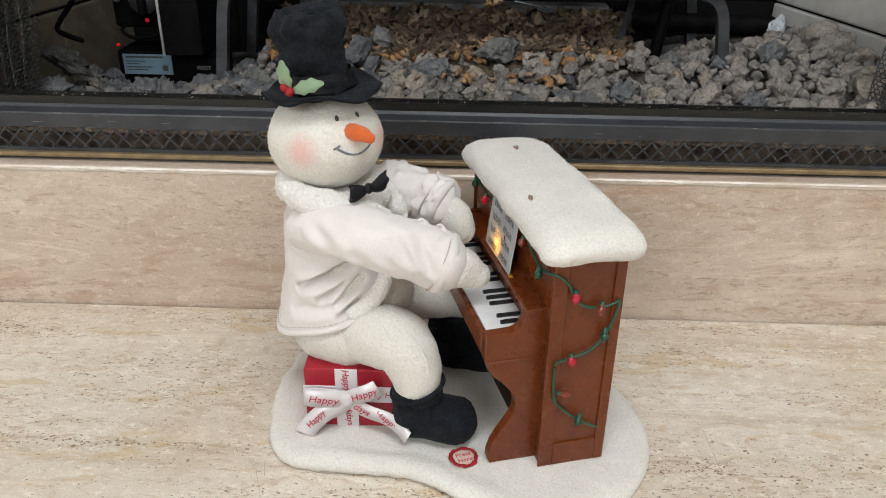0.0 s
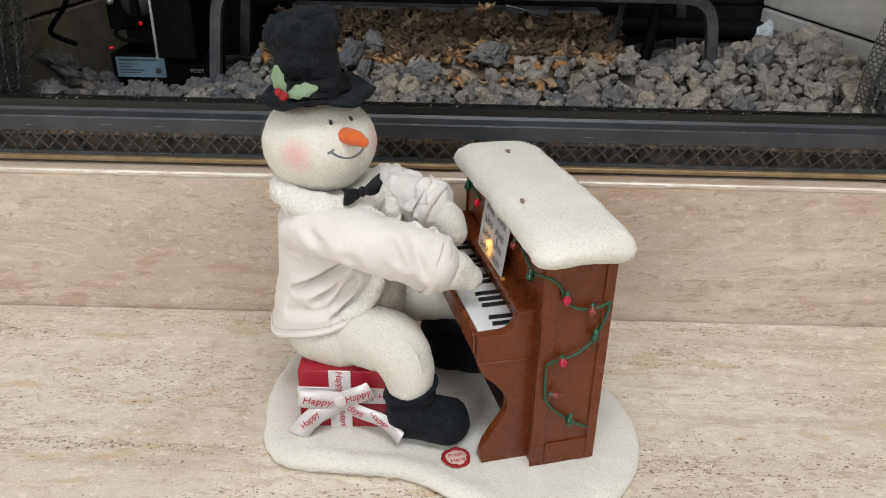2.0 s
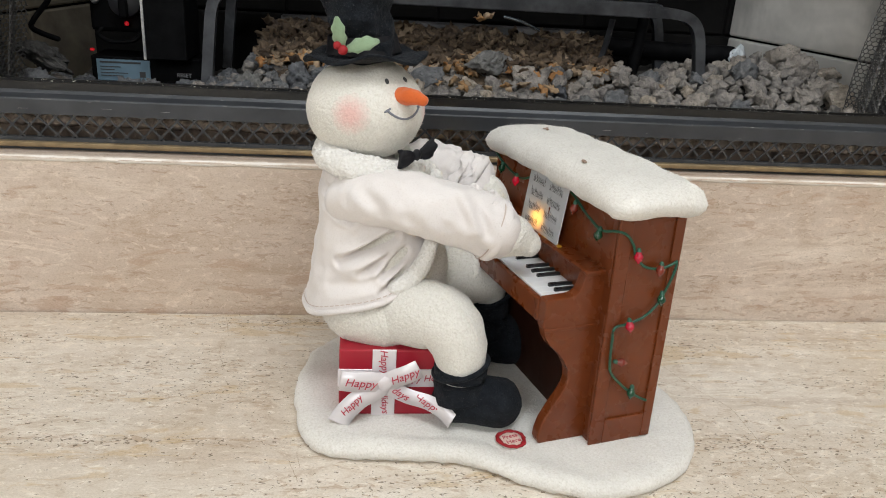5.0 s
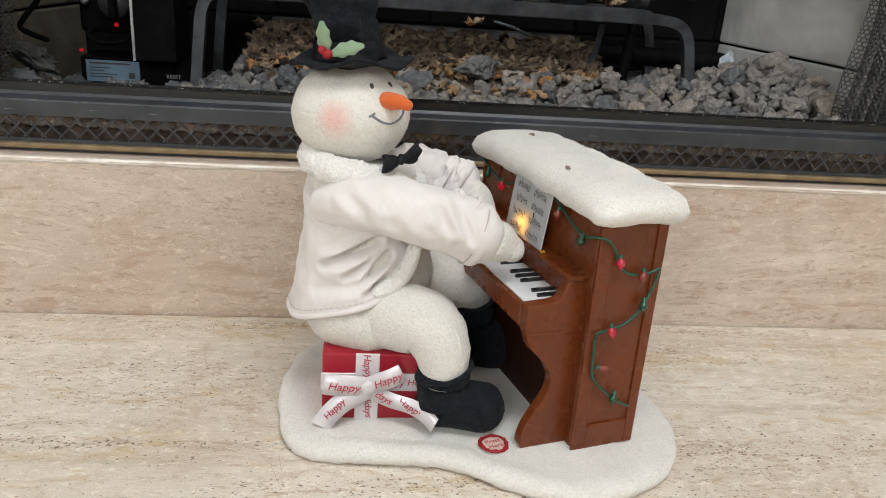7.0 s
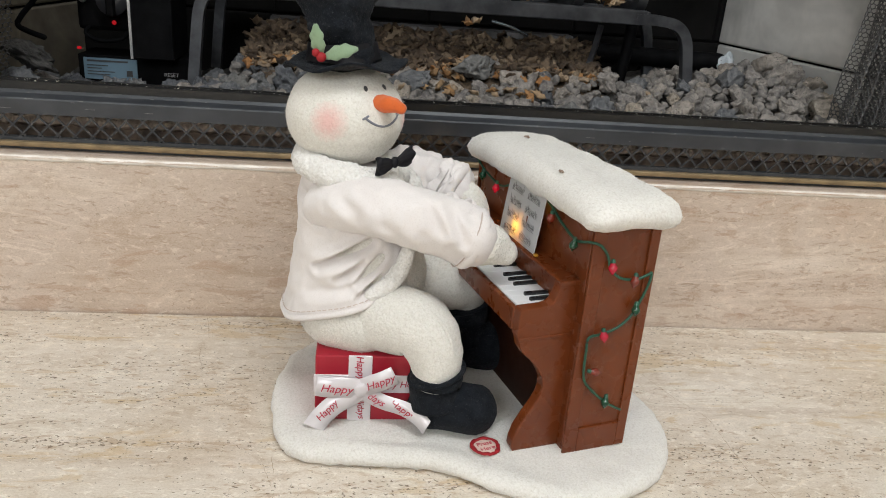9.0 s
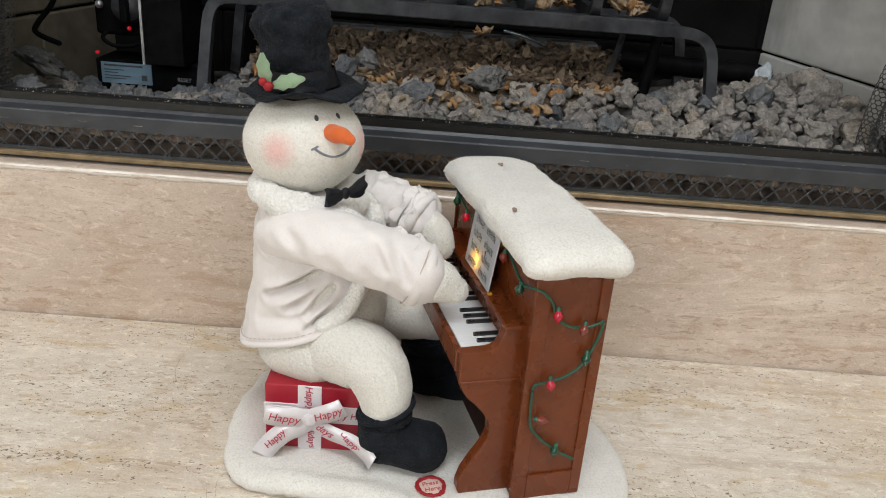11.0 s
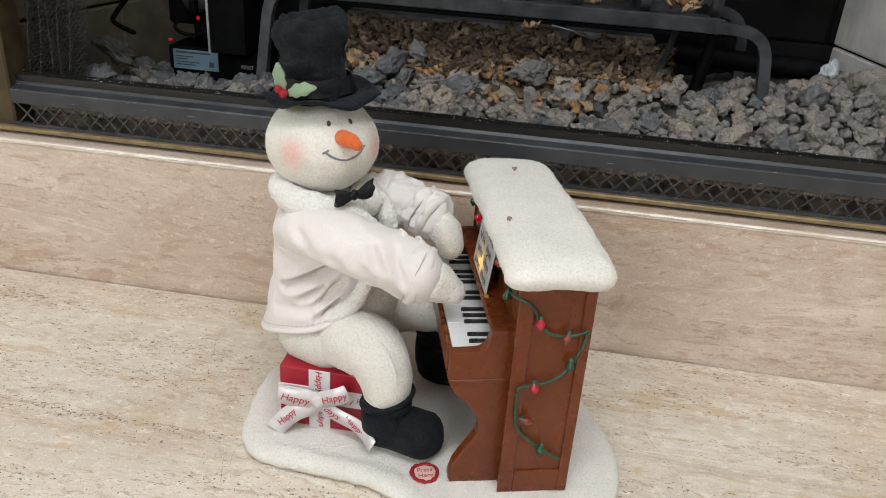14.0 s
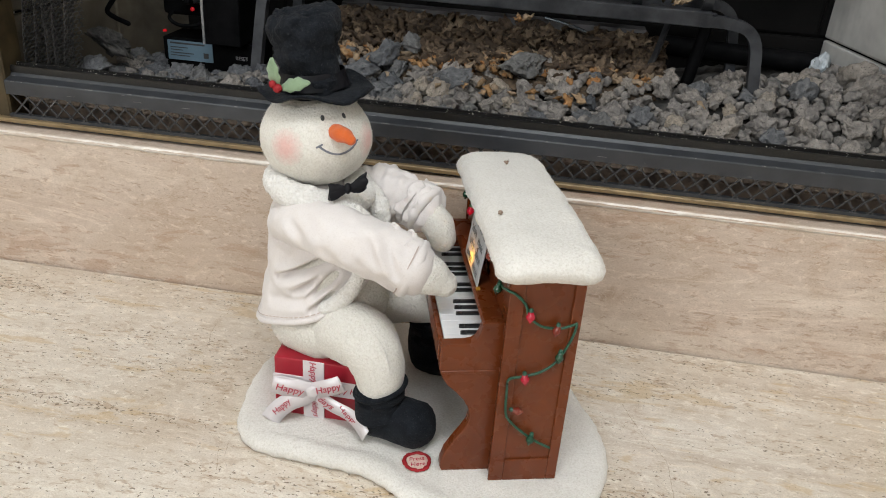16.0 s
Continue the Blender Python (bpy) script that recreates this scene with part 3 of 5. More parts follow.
FB_Z0, FB_Z1 = 0.16, 0.93
ROWS_Z = [0.16, 0.273, 0.395, 0.51, 0.625, 0.74, 0.855, 0.93]
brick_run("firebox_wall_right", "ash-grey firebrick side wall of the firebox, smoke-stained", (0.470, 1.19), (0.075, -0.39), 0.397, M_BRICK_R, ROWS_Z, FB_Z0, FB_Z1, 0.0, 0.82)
brick_run("firebox_wall_left", "buff firebrick side wall of the firebox, soot and side shade in its colour", (-0.535, 0.80), (0.05, 0.39), 0.395, M_BRICK_L, ROWS_Z, FB_Z0, FB_Z1, 0.02, 0.24)
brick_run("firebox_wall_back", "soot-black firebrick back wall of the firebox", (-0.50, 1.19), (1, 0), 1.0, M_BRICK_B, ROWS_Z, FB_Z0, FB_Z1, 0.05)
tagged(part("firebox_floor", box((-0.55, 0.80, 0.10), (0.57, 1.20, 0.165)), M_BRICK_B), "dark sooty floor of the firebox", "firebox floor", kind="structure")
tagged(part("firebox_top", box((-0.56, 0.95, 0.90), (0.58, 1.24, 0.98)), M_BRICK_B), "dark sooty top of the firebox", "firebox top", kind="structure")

# metal front of the fireplace
X0, X1 = -0.50, 0.52
frame_ob = thing("fireplace_front", pose(0, 0, 0), "black enamelled fireplace front with brass edging and a diamond grille", "fireplace front")
part("brass_strip", prism([(x, z) for x, z in ((X0 - 0.03, 0.1703), (X1 + 0.03, 0.1703), (X1 + 0.03, 0.1752), (X0 - 0.03, 0.1752))], FRONT_Y - 0.006, FRONT_Y + 0.004, 0.001, 1), M_BRASS, frame_ob, "dull brass edging strip")


def run_x(profile, x0, x1):
    bm = bmesh.new()
    a = [bm.verts.new((x0, y, z)) for y, z in profile]
    b = [bm.verts.new((x1, y, z)) for y, z in profile]
    n = len(profile)
    bm.faces.new(a)
    bm.faces.new(b[::-1])
    for i in range(n):
        bm.faces.new((a[i], b[i], b[(i + 1) % n], a[(i + 1) % n]))
    bmesh.ops.recalc_face_normals(bm, faces=bm.faces[:])
    return bm


part("lower_rail", run_x([(FRONT_Y, 0.1672), (FRONT_Y + 0.006, 0.1672), (FRONT_Y + 0.006, 0.179), (FRONT_Y, 0.179)], X0, X1), M_STEEL, frame_ob)
part("rail", run_x([(FRONT_Y, 0.2015), (FRONT_Y, 0.2155), (FRONT_Y + 0.0008, 0.217), (FRONT_Y + 0.003, 0.2175), (FRONT_Y + 0.012, 0.2195), (FRONT_Y + 0.014, 0.2225), (FRONT_Y + 0.02, 0.2225), (FRONT_Y + 0.02, 0.2015)], X0, X1), M_STEEL, frame_ob)
part("track", run_x([(FRONT_Y + 0.0142, 0.2226), (FRONT_Y + 0.0142, 0.2305), (FRONT_Y + 0.017, 0.2305), (FRONT_Y + 0.017, 0.226), (FRONT_Y + 0.026, 0.226), (FRONT_Y + 0.026, 0.2315), (FRONT_Y + 0.029, 0.2315), (FRONT_Y + 0.029, 0.2226)], X0, X1), M_LIP, frame_ob, "sooty black screen track with grit in it")
rnd = random.Random(14)
M_SCUFF = speckled("bare_scuffs", (0.13, 0.13, 0.13), (0.36, 0.35, 0.34), 300, 0.5, 0.2)
for _ in range(44):
    x = rnd.uniform(X0, X1 - 0.01)
    ln = rnd.choice((0.0012, 0.002, 0.004, 0.009))
    y, z = rnd.choice(((FRONT_Y + 0.0002, 0.2163), (FRONT_Y + 0.0002, 0.2163), (FRONT_Y + 0.0120, 0.2196), (FRONT_Y - 0.00015, rnd.uniform(0.203, 0.215))))
    part("scuff", box((x, y - 0.0002, z), (x + ln, y + 0.0004, z + rnd.uniform(0.0002, 0.0004))), M_SCUFF, frame_ob)
# diamond lattice of the grille
M_LATTICE = speckled("lattice_steel", (0.026, 0.027, 0.029), (0.050, 0.050, 0.052), 60, 0.5, 0.1, 0.1, 0.0005)
pitch, zb, zt = 0.0164, 0.1775, 0.2030
run = pitch * 1.5
bar_meshes = []
for sgn in (1, -1):
    bm = bmesh.new()
    hw = 0.0009
    L = run * 1.0
    q = [(-hw * 1.45 - sgn * L / 2, zb), (hw * 1.45 - sgn * L / 2, zb), (hw * 1.45 + sgn * L / 2, zt), (-hw * 1.45 + sgn * L / 2, zt)]
    yo = FRONT_Y + (0.0008 if sgn > 0 else 0.0012)
    lo = [bm.verts.new((x, yo, z)) for x, z in q]
    hi = [bm.verts.new((x, yo + 0.0012, z)) for x, z in q]
    bm.faces.new(lo)
    bm.faces.new(hi[::-1])
    for i in range(4):
        bm.faces.new((lo[i], hi[i], hi[(i + 1) % 4], lo[(i + 1) % 4]))
    bmesh.ops.recalc_face_normals(bm, faces=bm.faces[:])
    bar_meshes.append(mesh_of("lattice_bar", bm, M_LATTICE, False))
n = int((X1 - X0) / (pitch / 1.0)) + 1
for i in range(n):
    for me in bar_meshes:
        if not X0 + run / 2 <= X0 + i * pitch <= X1 - run / 2:
            continue
        ob = new("lattice_bar", me)
        ob.parent = frame_ob
        ob.location = (X0 + i * pitch, 0, 0)
part("duct_back", box((X0, 0.796, 0.1672), (X1, 0.7985, 0.222)), speckled("dusty_duct", (0.035, 0.024, 0.018), (0.20, 0.145, 0.105), 40, 0.9, 0, 0.5, 0.002), frame_ob, "dusty brown back of the air duct")
# grey-tan dust caked along the duct behind the upper row of openings
bm = bmesh.new()
rows = []
for i in range(361):
    x = X0 + (X1 - X0) * i / 360
    h = 0.0062 + 0.0032 * noise.noise(Vector((x * 60, 2, 0))) + 0.0020 * noise.noise(Vector((x * 170, 5, 0)))
    o = 0.0025 + 0.0018 * noise.noise(Vector((x * 90, 8, 0)))
    rows.append([Vector((x, 0.7955, 0.1895 - h)), Vector((x, 0.7955 - o, 0.1900 - 0.5 * h)), Vector((x, 0.7955 - o * 0.7, 0.1905 + 0.4 * h)), Vector((x, 0.7955, 0.1905 + h))])
loft(bm, rows)
part("dust_bank", bm, speckled("duct_dust", (0.20, 0.155, 0.125), (0.62, 0.52, 0.44), 75, 0.95, 0, 0.8, 0.003, 260), frame_ob, "caked grey-tan dust in the air duct", True)
for xa, xb, nm in ((X0 - 0.035, X0, "post"), (X1, X1 + 0.035, "post")):
    part(nm, box((xa, FRONT_Y + 0.002, 0.1675), (xb, 0.80, 0.93), 0.002, 1), M_BRONZE_SHADED, frame_ob, "bronzed side post, its shade painted into the colour")
part("header_bar", box((X0 - 0.035, FRONT_Y + 0.002, 0.88), (X1 + 0.035, 0.80, 0.93), 0.002, 1), M_STEEL, frame_ob)

# grit in the track
random.seed(9)
bm = bmesh.new()
for i in range(230):
    c = Vector((random.uniform(X0, X1), FRONT_Y + random.uniform(0.015, 0.029), 0.2318 - random.random() * 0.001))
    s = random.uniform(0.0004, 0.0011)
    v4 = [bm.verts.new(c + Vector((random.uniform(-1, 1), random.uniform(-1, 1), random.uniform(-0.6, 0.6))) * s * 1.3) for _ in range(4)]
    for tri in ((0, 1, 2), (0, 2, 3), (0, 3, 1), (1, 3, 2)):
        bm.faces.new([v4[k] for k in tri])
tagged(part("ash_grit", bm, M_CHIP), "pale grit scattered along the screen track", "grit", kind="stuff")


# mesh curtains
def mesh_curtain(name, x0, x1, turn):
    """Woven wire screen drawn together into folds: rows of linked wire loops on a pleated sheet."""
    bm = bmesh.new()
    cell, r = 0.0050, 0.00068
    cols, z0, z1 = 46, 0.224, 0.56
    rows = int((z1 - z0) / (cell * 0.86))

    def place(u, z):
        s = u / cols
        fold = math.sin(s * 5 * 2 * math.pi + z * 3)
        lean = (z - 0.22) * 0.10 * turn
        return Vector((x0 + (x1 - x0) * s + lean + 0.002 * math.sin(z * 40 + s * 9), 0.805 + 0.014 * fold, z))

    def seg(a, b):
        d = (b - a).normalized()
        s = d.cross(Vector((0.3, 1, 0.2))).normalized() * r
        t = d.cross(s).normalized() * r
        ra = [bm.verts.new(a + o) for o in (s, -0.5 * s + 0.87 * t, -0.5 * s - 0.87 * t)]
        rb = [bm.verts.new(b + o) for o in (s, -0.5 * s + 0.87 * t, -0.5 * s - 0.87 * t)]
        for k in range(3):
            bm.faces.new((ra[k], ra[(k + 1) % 3], rb[(k + 1) % 3], rb[k]))

    for j in range(rows):
        z = z0 + j * cell * 0.86
        for i in range(cols):
            u = i + (0.5 if j % 2 else 0.0)
            a, b = place(u, z), place(u + 0.5, z + cell * 0.30)
            c, d = place(u + 1.0, z), place(u + 0.5, z + cell * 0.86)
            seg(a, b)
            seg(b, c)
            seg(b, d)
    ob = part(name, bm, M_WIRE)
    return tagged(ob, "black woven wire fire screen drawn aside in folds", "fire screen", "fire screens")


mesh_curtain("mesh_curtain", -0.498, -0.438, 1)
mesh_curtain("mesh_curtain", 0.446, 0.515, 1)


# ---- rock bed ----
def bed_height(x, y):
    t = min(1.0, max(0.0, (y - 0.80) / 0.17))
    h = 0.206 + 0.008 * t
    h -= 0.024 * t * min(1.0, max(0.0, (-0.16 - x) / 0.2))
    h += t * (0.022 * min(1.0, max(0.0, (x - 0.20) / 0.15)) + 0.020 * min(1.0, max(0.0, (x - 0.35) / 0.10)))
    h += 0.006 * noise.noise(Vector((x * 14, y * 14, 3)))
    if -0.24 < x < 0.25:
        h += 0.016 * min(1.0, max(0.0, (y - 0.925) / 0.06))
    return h


bm = bmesh.new()
nx, ny = 120, 44
grid = [[bm.verts.new((-0.52 + 1.06 * i / nx, 0.793 + 0.40 * j / ny, bed_height(-0.52 + 1.06 * i / nx, 0.793 + 0.40 * j / ny) - 0.012 + 0.006 * noise.noise(Vector((i * 0.6, j * 0.6, 1))))) for j in range(ny + 1)] for i in range(nx + 1)]
for i in range(nx):
    for j in range(ny):
        bm.faces.new((grid[i][j], grid[i + 1][j], grid[i + 1][j + 1], grid[i][j + 1]))
tagged(part("ash_bed", bm, M_ASH, smooth=True), "dark grey ash and crushed rock under the lava rocks", "ash", kind="stuff")


def rock_mesh(seed, sub=4):
    bm = bmesh.new()
    bmesh.ops.create_icosphere(bm, subdivisions=sub, radius=1.0)
    off = Vector((seed * 3.1, seed * 1.3, seed * 7.7))
    rnd = random.Random(seed)
    cuts = [(Vector((rnd.uniform(-1, 1), rnd.uniform(-1, 1), rnd.uniform(-1, 1))).normalized(), rnd.uniform(0.50, 0.80)) for _ in range(11)]
    for v in bm.verts:
        p = v.co.copy()
        for nrm, d in cuts:
            k = p.dot(nrm)
            if k > d:
                p -= nrm * (k - d) * 0.92
        f = 1 + 0.28 * noise.fractal(v.co * 1.5 + off, 0.9, 2.1, 3) + 0.10 * noise.noise(v.co * 5.5 + off) - 0.30 * abs(noise.noise(v.co * 2.7 + off)) - 0.10 * abs(noise.noise(v.co * 7.0 + off)) + 0.035 * noise.noise(v.co * 13 + off)
        hole = noise.noise(v.co * 2.9 + off * 2)
        if hole > 0.22:
            f -= 0.9 * (hole - 0.22)
        v.co = p * f
    for v in bm.verts:
        v.co = Vector((v.co.x * 1.0, v.co.y * 0.85, v.co.z * 0.74))
    return bm


ROCKS = [mesh_of("lava_rock", rock_mesh(s), M_ROCK) for s in range(12)]
ROCKS_D = [mesh_of("lava_rock", rock_mesh(s), M_ROCK_D) for s in range(20, 27)]
SMALL_ROCKS = [mesh_of("rock_chip", rock_mesh(60 + k, 3), M_ROCK) for k in range(6)]
small = bmesh.new()
random.seed(21)
count = 0
placed = []
for layer, tries, lo_s, hi_s in ((0, 3200, 0.0140, 0.0240), (1, 3400, 0.0070, 0.0125)):
    for _ in range(tries):
        x, y = random.uniform(-0.475, 0.50), random.uniform(0.806, 1.06)
        if y > 0.984 and -0.23 < x < 0.24 and random.random() < 0.96:
            continue
        if y > 1.045 and x > 0.36:
            continue
        if y > 1.02 and x < 0.3:
            continue
        if -0.44 < x < -0.275 and y > 0.960:
            continue
        if y > 0.952 and abs(x - 0.058) < 0.030:
            continue
        s = random.uniform(lo_s, hi_s) * (1.18 if x > 0.36 else 1.0)
        need = 0.72 if layer == 0 else 0.52
        if any((x - a) ** 2 + (y - b) ** 2 < ((s + c) * need) ** 2 for a, b, c in placed):
            continue
        placed.append((x, y, s))
        dark_one = noise.noise(Vector((x * 31, y * 31, 5))) > (-0.30 if x < -0.08 else 0.28)
        me = ROCKS_D[random.randrange(7)] if dark_one else ROCKS[random.randrange(12)]
        zz_r = bed_height(x, y) + s * (0.30 if layer == 0 else 0.55) - 0.004
        m4 = pose(x, y, zz_r, random.uniform(-30, 30), random.uniform(-30, 30), random.uniform(0, 360)) @ Matrix.Scale(s, 4)
        if layer:
            k0 = len(small.verts)
            small.from_mesh(SMALL_ROCKS[count % 6])
            small.verts.ensure_lookup_table()
            for v in small.verts[k0:]:
                v.co = m4 @ v.co
            count += 1
            continue
        ob = new("lava_rock", me)
        ob.matrix_world = m4
        tagged(ob, "dark slate-grey porous lava rock in the firebox" if dark_one else "ash-grey porous lava rock in the firebox", "lava rock", "lava rocks in the firebox")
        count += 1
tagged(part("rock_chips", small, speckled("grey_rock_chip", (0.12, 0.112, 0.104), (0.30, 0.272, 0.245), 120, 0.92, 0, 0.8, 0.002, 500), smooth=True), "small ash-grey lava rock chips filling the gaps", "lava rock", kind="stuff")
for (x, y, z, s, rz) in ((0.058, 0.972, 0.243, 0.027, 20), (-0.11, 0.965, 0.243, 0.026, 70), (-0.085, 0.99, 0.25, 0.021, 130), (-0.02, 0.93, 0.228, 0.023, 10), (-0.14, 0.925, 0.226, 0.024, 200), (-0.438, 0.838, 0.219, 0.026, 95)):
    ob = new("lava_rock", mesh_of("lava_rock", rock_mesh(40 + int(rz), 4), M_ROCK_D))
    ob.matrix_world = pose(x, y, z, 8, -6, rz) @ Matrix.Diagonal((s * 1.25, s, s * 0.95, 1))
    tagged(ob, "large dark blue-grey lava rock on the ember bed", "lava rock", "lava rocks in the firebox")
# charred wood lump and pale stone at the corner of the bed
ob = new("charred_lump", mesh_of("charred_lump", rock_mesh(77, 4), speckled("charred_ash", (0.022, 0.021, 0.020), (0.095, 0.090, 0.084), 2.5, 0.9, 0, 0.9, 0.005, 6)))
ob.matrix_world = pose(-0.452, 0.900, 0.236, 10, 18, -20) @ Matrix.Diagonal((0.042, 0.022, 0.02, 1))
tagged(ob, "charred grey lump lying on the rocks", "charred wood")


def flake(bm, c, s, rnd, mi=0):
    """A small crumpled tuft of mineral wool."""
    q = Euler((rnd.uniform(-0.9, 0.9), rnd.uniform(-0.9, 0.9), rnd.uniform(0, 6.28))).to_matrix()
    k = 4
    seed = rnd.random() * 50
    g = {}
    for side in (0, 1):
        for i in range(k + 1):
            for j in range(k + 1):
                u, w = i / k * 2 - 1, j / k * 2 - 1
                rr = 0.75 + 0.5 * noise.noise(Vector((u * 1.3 + seed, w * 1.3, side)))
                h = 0.55 * noise.noise(Vector((u * 1.6 + seed, w * 1.6 + seed, 2))) + (0.34 if side else -0.34) * (1 - 0.85 * max(abs(u), abs(w)))
                g[side, i, j] = bm.verts.new(Vector(c) + q @ Vector((u * rr * s, w * rr * s * 0.7, h * s)))
    for side in (0, 1):
        for i in range(k):
            for j in range(k):
                f = (g[side, i, j], g[side, i + 1, j], g[side, i + 1, j + 1], g[side, i, j + 1])
                bm.faces.new(f if side else f[::-1]).material_index = mi
    for i in range(k):
        for a, b in (((i, 0), (i + 1, 0)), ((i + 1, k), (i, k)), ((0, i + 1), (0, i)), ((k, i), (k, i + 1))):
            bm.faces.new((g[0, a[0], a[1]], g[0, b[0], b[1]], g[1, b[0], b[1]], g[1, a[0], a[1]])).material_index = mi


bm = bmesh.new()
grid = [[bm.verts.new((-0.235 + 0.48 * i / 70, 0.950 + 0.145 * j / 24, 0.216 + 0.052 * j / 24 - 0.02 * (max(0, abs(i - 35) - 29) / 6) ** 2 + 0.005 * noise.noise(Vector((i * 0.5, j * 0.5, 7))))) for j in range(25)] for i in range(71)]
for i in range(70):
    for j in range(24):
        bm.faces.new((grid[i][j], grid[i + 1][j], grid[i + 1][j + 1], grid[i][j + 1]))
tagged(part("ember_mound", bm, speckled("brown_ember_felt", (0.045, 0.030, 0.019), (0.15, 0.105, 0.066), 130, 0.95, 0, 0.9, 0.004, 300), smooth=True), "sloping brown bed of matted ember wool", "ember wool", kind="stuff")
rnd = random.Random(5)
bm = bmesh.new()
for _ in range(1000):
    x, y = rnd.uniform(-0.225, 0.235), rnd.uniform(0.968, 1.085)
    t = (y - 0.965) / 0.12
    z = 0.229 + 0.038 * t + rnd.uniform(0, 0.005)
    orange = t < 0.26 + 0.30 * noise.noise(Vector((x * 13, 0, 0))) and rnd.random() < 0.8
    flake(bm, (x, y, z), rnd.uniform(0.0055, 0.011) if orange else rnd.uniform(0.0065, 0.0155), rnd, 0 if orange else 1)
tagged(part("ember_wool", bm, [M_WOOL_O, M_WOOL_B], smooth=True), "crumbled orange and brown ember wool over the burner", "ember wool", kind="stuff")
bm = bmesh.new()
for _ in range(60):
    x, y = rnd.uniform(-0.2, 0.3), rnd.uniform(0.90, 0.965)
    if noise.noise(Vector((x * 8, y * 8, 9))) > 0.05:
        flake(bm, (x, y, bed_height(x, y) + 0.012), rnd.uniform(0.005, 0.010), rnd)
tagged(part("wool_crumbs", bm, M_WOOL_O, smooth=True), "ember wool crumbs fallen between the rocks", "ember wool", kind="stuff")


# ---- grate ----
def bar(pts, w, h, fine=8, up=(0, 0, 1)):
    """Square bar bent along a line."""
    bm = bmesh.new()
    line = catmull(pts, fine)
    rows = []
    prev = None
    for i, p in enumerate(line):
        d = (line[min(i + 1, len(line) - 1)] - line[max(i - 1, 0)]).normalized()
        s = d.cross(Vector(up))
        s = s.normalized() if s.length > 0.05 else prev
        prev = s
        t = s.cross(d).normalized()
        rows.append([p - s * w / 2 - t * h / 2, p + s * w / 2 - t * h / 2, p + s * w / 2 + t * h / 2, p - s * w / 2 + t * h / 2])
    loft(bm, rows)
    for f in bm.faces:
        f.smooth = False
    bmesh.ops.recalc_face_normals(bm, faces=bm.faces[:])
    return bm


grate = thing("log_grate", pose(0, 0.984, 0.20), "heavy black iron fire grate with bent square legs, dusted with ash", "fire grate")


def gpart(name, bm, material=M_IRON, label=""):
    bmesh.ops.translate(bm, verts=bm.verts[:], vec=(0, -0.984, -0.20))
    return part(name, bm, material, grate, label)


gpart("front_bar", box((-0.243, 0.978, 0.3070), (0.275, 0.990, 0.3250), 0.0012, 1))
gpart("front_bar_flange", box((-0.243, 0.990, 0.3205), (0.275, 1.006, 0.3248), 0.0008, 1))
gpart("back_bar", box((-0.243, 1.13, 0.3025), (0.275, 1.142, 0.3210), 0.0012, 1))
for sx, xa in ((1, 0.262), (-0.72, -0.230)):
    for y0 in (0.984, 1.136):
        gpart("leg", bar([(xa, y0, 0.314), (xa + sx * 0.03, y0, 0.314), (xa + sx * 0.055, y0 - 0.001, 0.309), (xa + sx * 0.068, y0 - 0.004, 0.293), (xa + sx * 0.073, y0 - 0.010, 0.260), (xa + sx * 0.078, y0 - 0.022, 0.20)], 0.013, 0.013, 7, (0, 1, 0)))
for x in (-0.222, -0.140, -0.058, 0.024, 0.106, 0.186, 0.268):
    gpart("finger", bar([(x, 1.138, 0.327), (x, 1.06, 0.327), (x, 1.01, 0.327), (x, 0.992, 0.333), (x, 0.985, 0.352), (x, 0.976, 0.41), (x, 0.968, 0.46)], 0.014, 0.012, 5, (1, 0, 0)))
    bm = bmesh.new()
    for dx in (-0.009, 0.009):
        ball(bm, (x + dx, 0.985, 0.3220), (0.004, 0.003, 0.0022), 0, 8, 6)
    gpart("weld_bead", bm, M_IRON)
gpart("back_strut", bar([(0.232, 1.03, 0.30), (0.222, 1.02, 0.26), (0.205, 1.01, 0.215)], 0.007, 0.004, 4), M_IRON)
bm = bmesh.new()
tube(bm, [(0.285, 1.06, 0.30), (0.278, 1.05, 0.26), (0.268, 1.04, 0.21)], [0.008] * 3, 12, 4)
gpart("back_leg", bm, M_BLACK)

burner = thing("burner_pan", pose(0, 1.08, 0.22), "sooty steel burner pan under the grate", "burner")
bm = run_x([(1.085 - 1.08, 0.02), (1.10 - 1.08, 0.056), (1.13 - 1.08, 0.056), (1.13 - 1.08, -0.02), (1.085 - 1.08, -0.02)], -0.21, 0.215)
part("pan_cover", bm, speckled("heat_greyed_steel", (0.030, 0.028, 0.029), (0.085, 0.080, 0.080), 50, 0.6, 0.2, 0.3, 0.001), burner)
bm = bmesh.new()
tube(bm, [(0.25, 1.12, 0.035), (0.36, 1.12, 0.032), (0.44, 1.11, 0.032)], [0.014] * 3, 14, 5)
bmesh.ops.translate(bm, verts=bm.verts[:], vec=(0, -1.08, 0))
part("gas_pipe", bm, M_BLACK, burner, "black gas pipe")
ob = new("pipe_collar", mesh_of("pipe_collar", rock_mesh(91, 3), M_FOIL))
ob.matrix_world = pose(0.449, 1.10, 0.254, 0, 0, 20) @ Matrix.Diagonal((0.018, 0.014, 0.030, 1))
tagged(ob, "crumpled silvery foil collar where the gas pipe enters", "pipe collar")
bm = bmesh.new()
tube(bm, [(0.080, 0.992, 0.2985), (0.105, 1.0, 0.2925), (0.131, 1.02, 0.2815)], [0.0022] * 3, 8, 5)
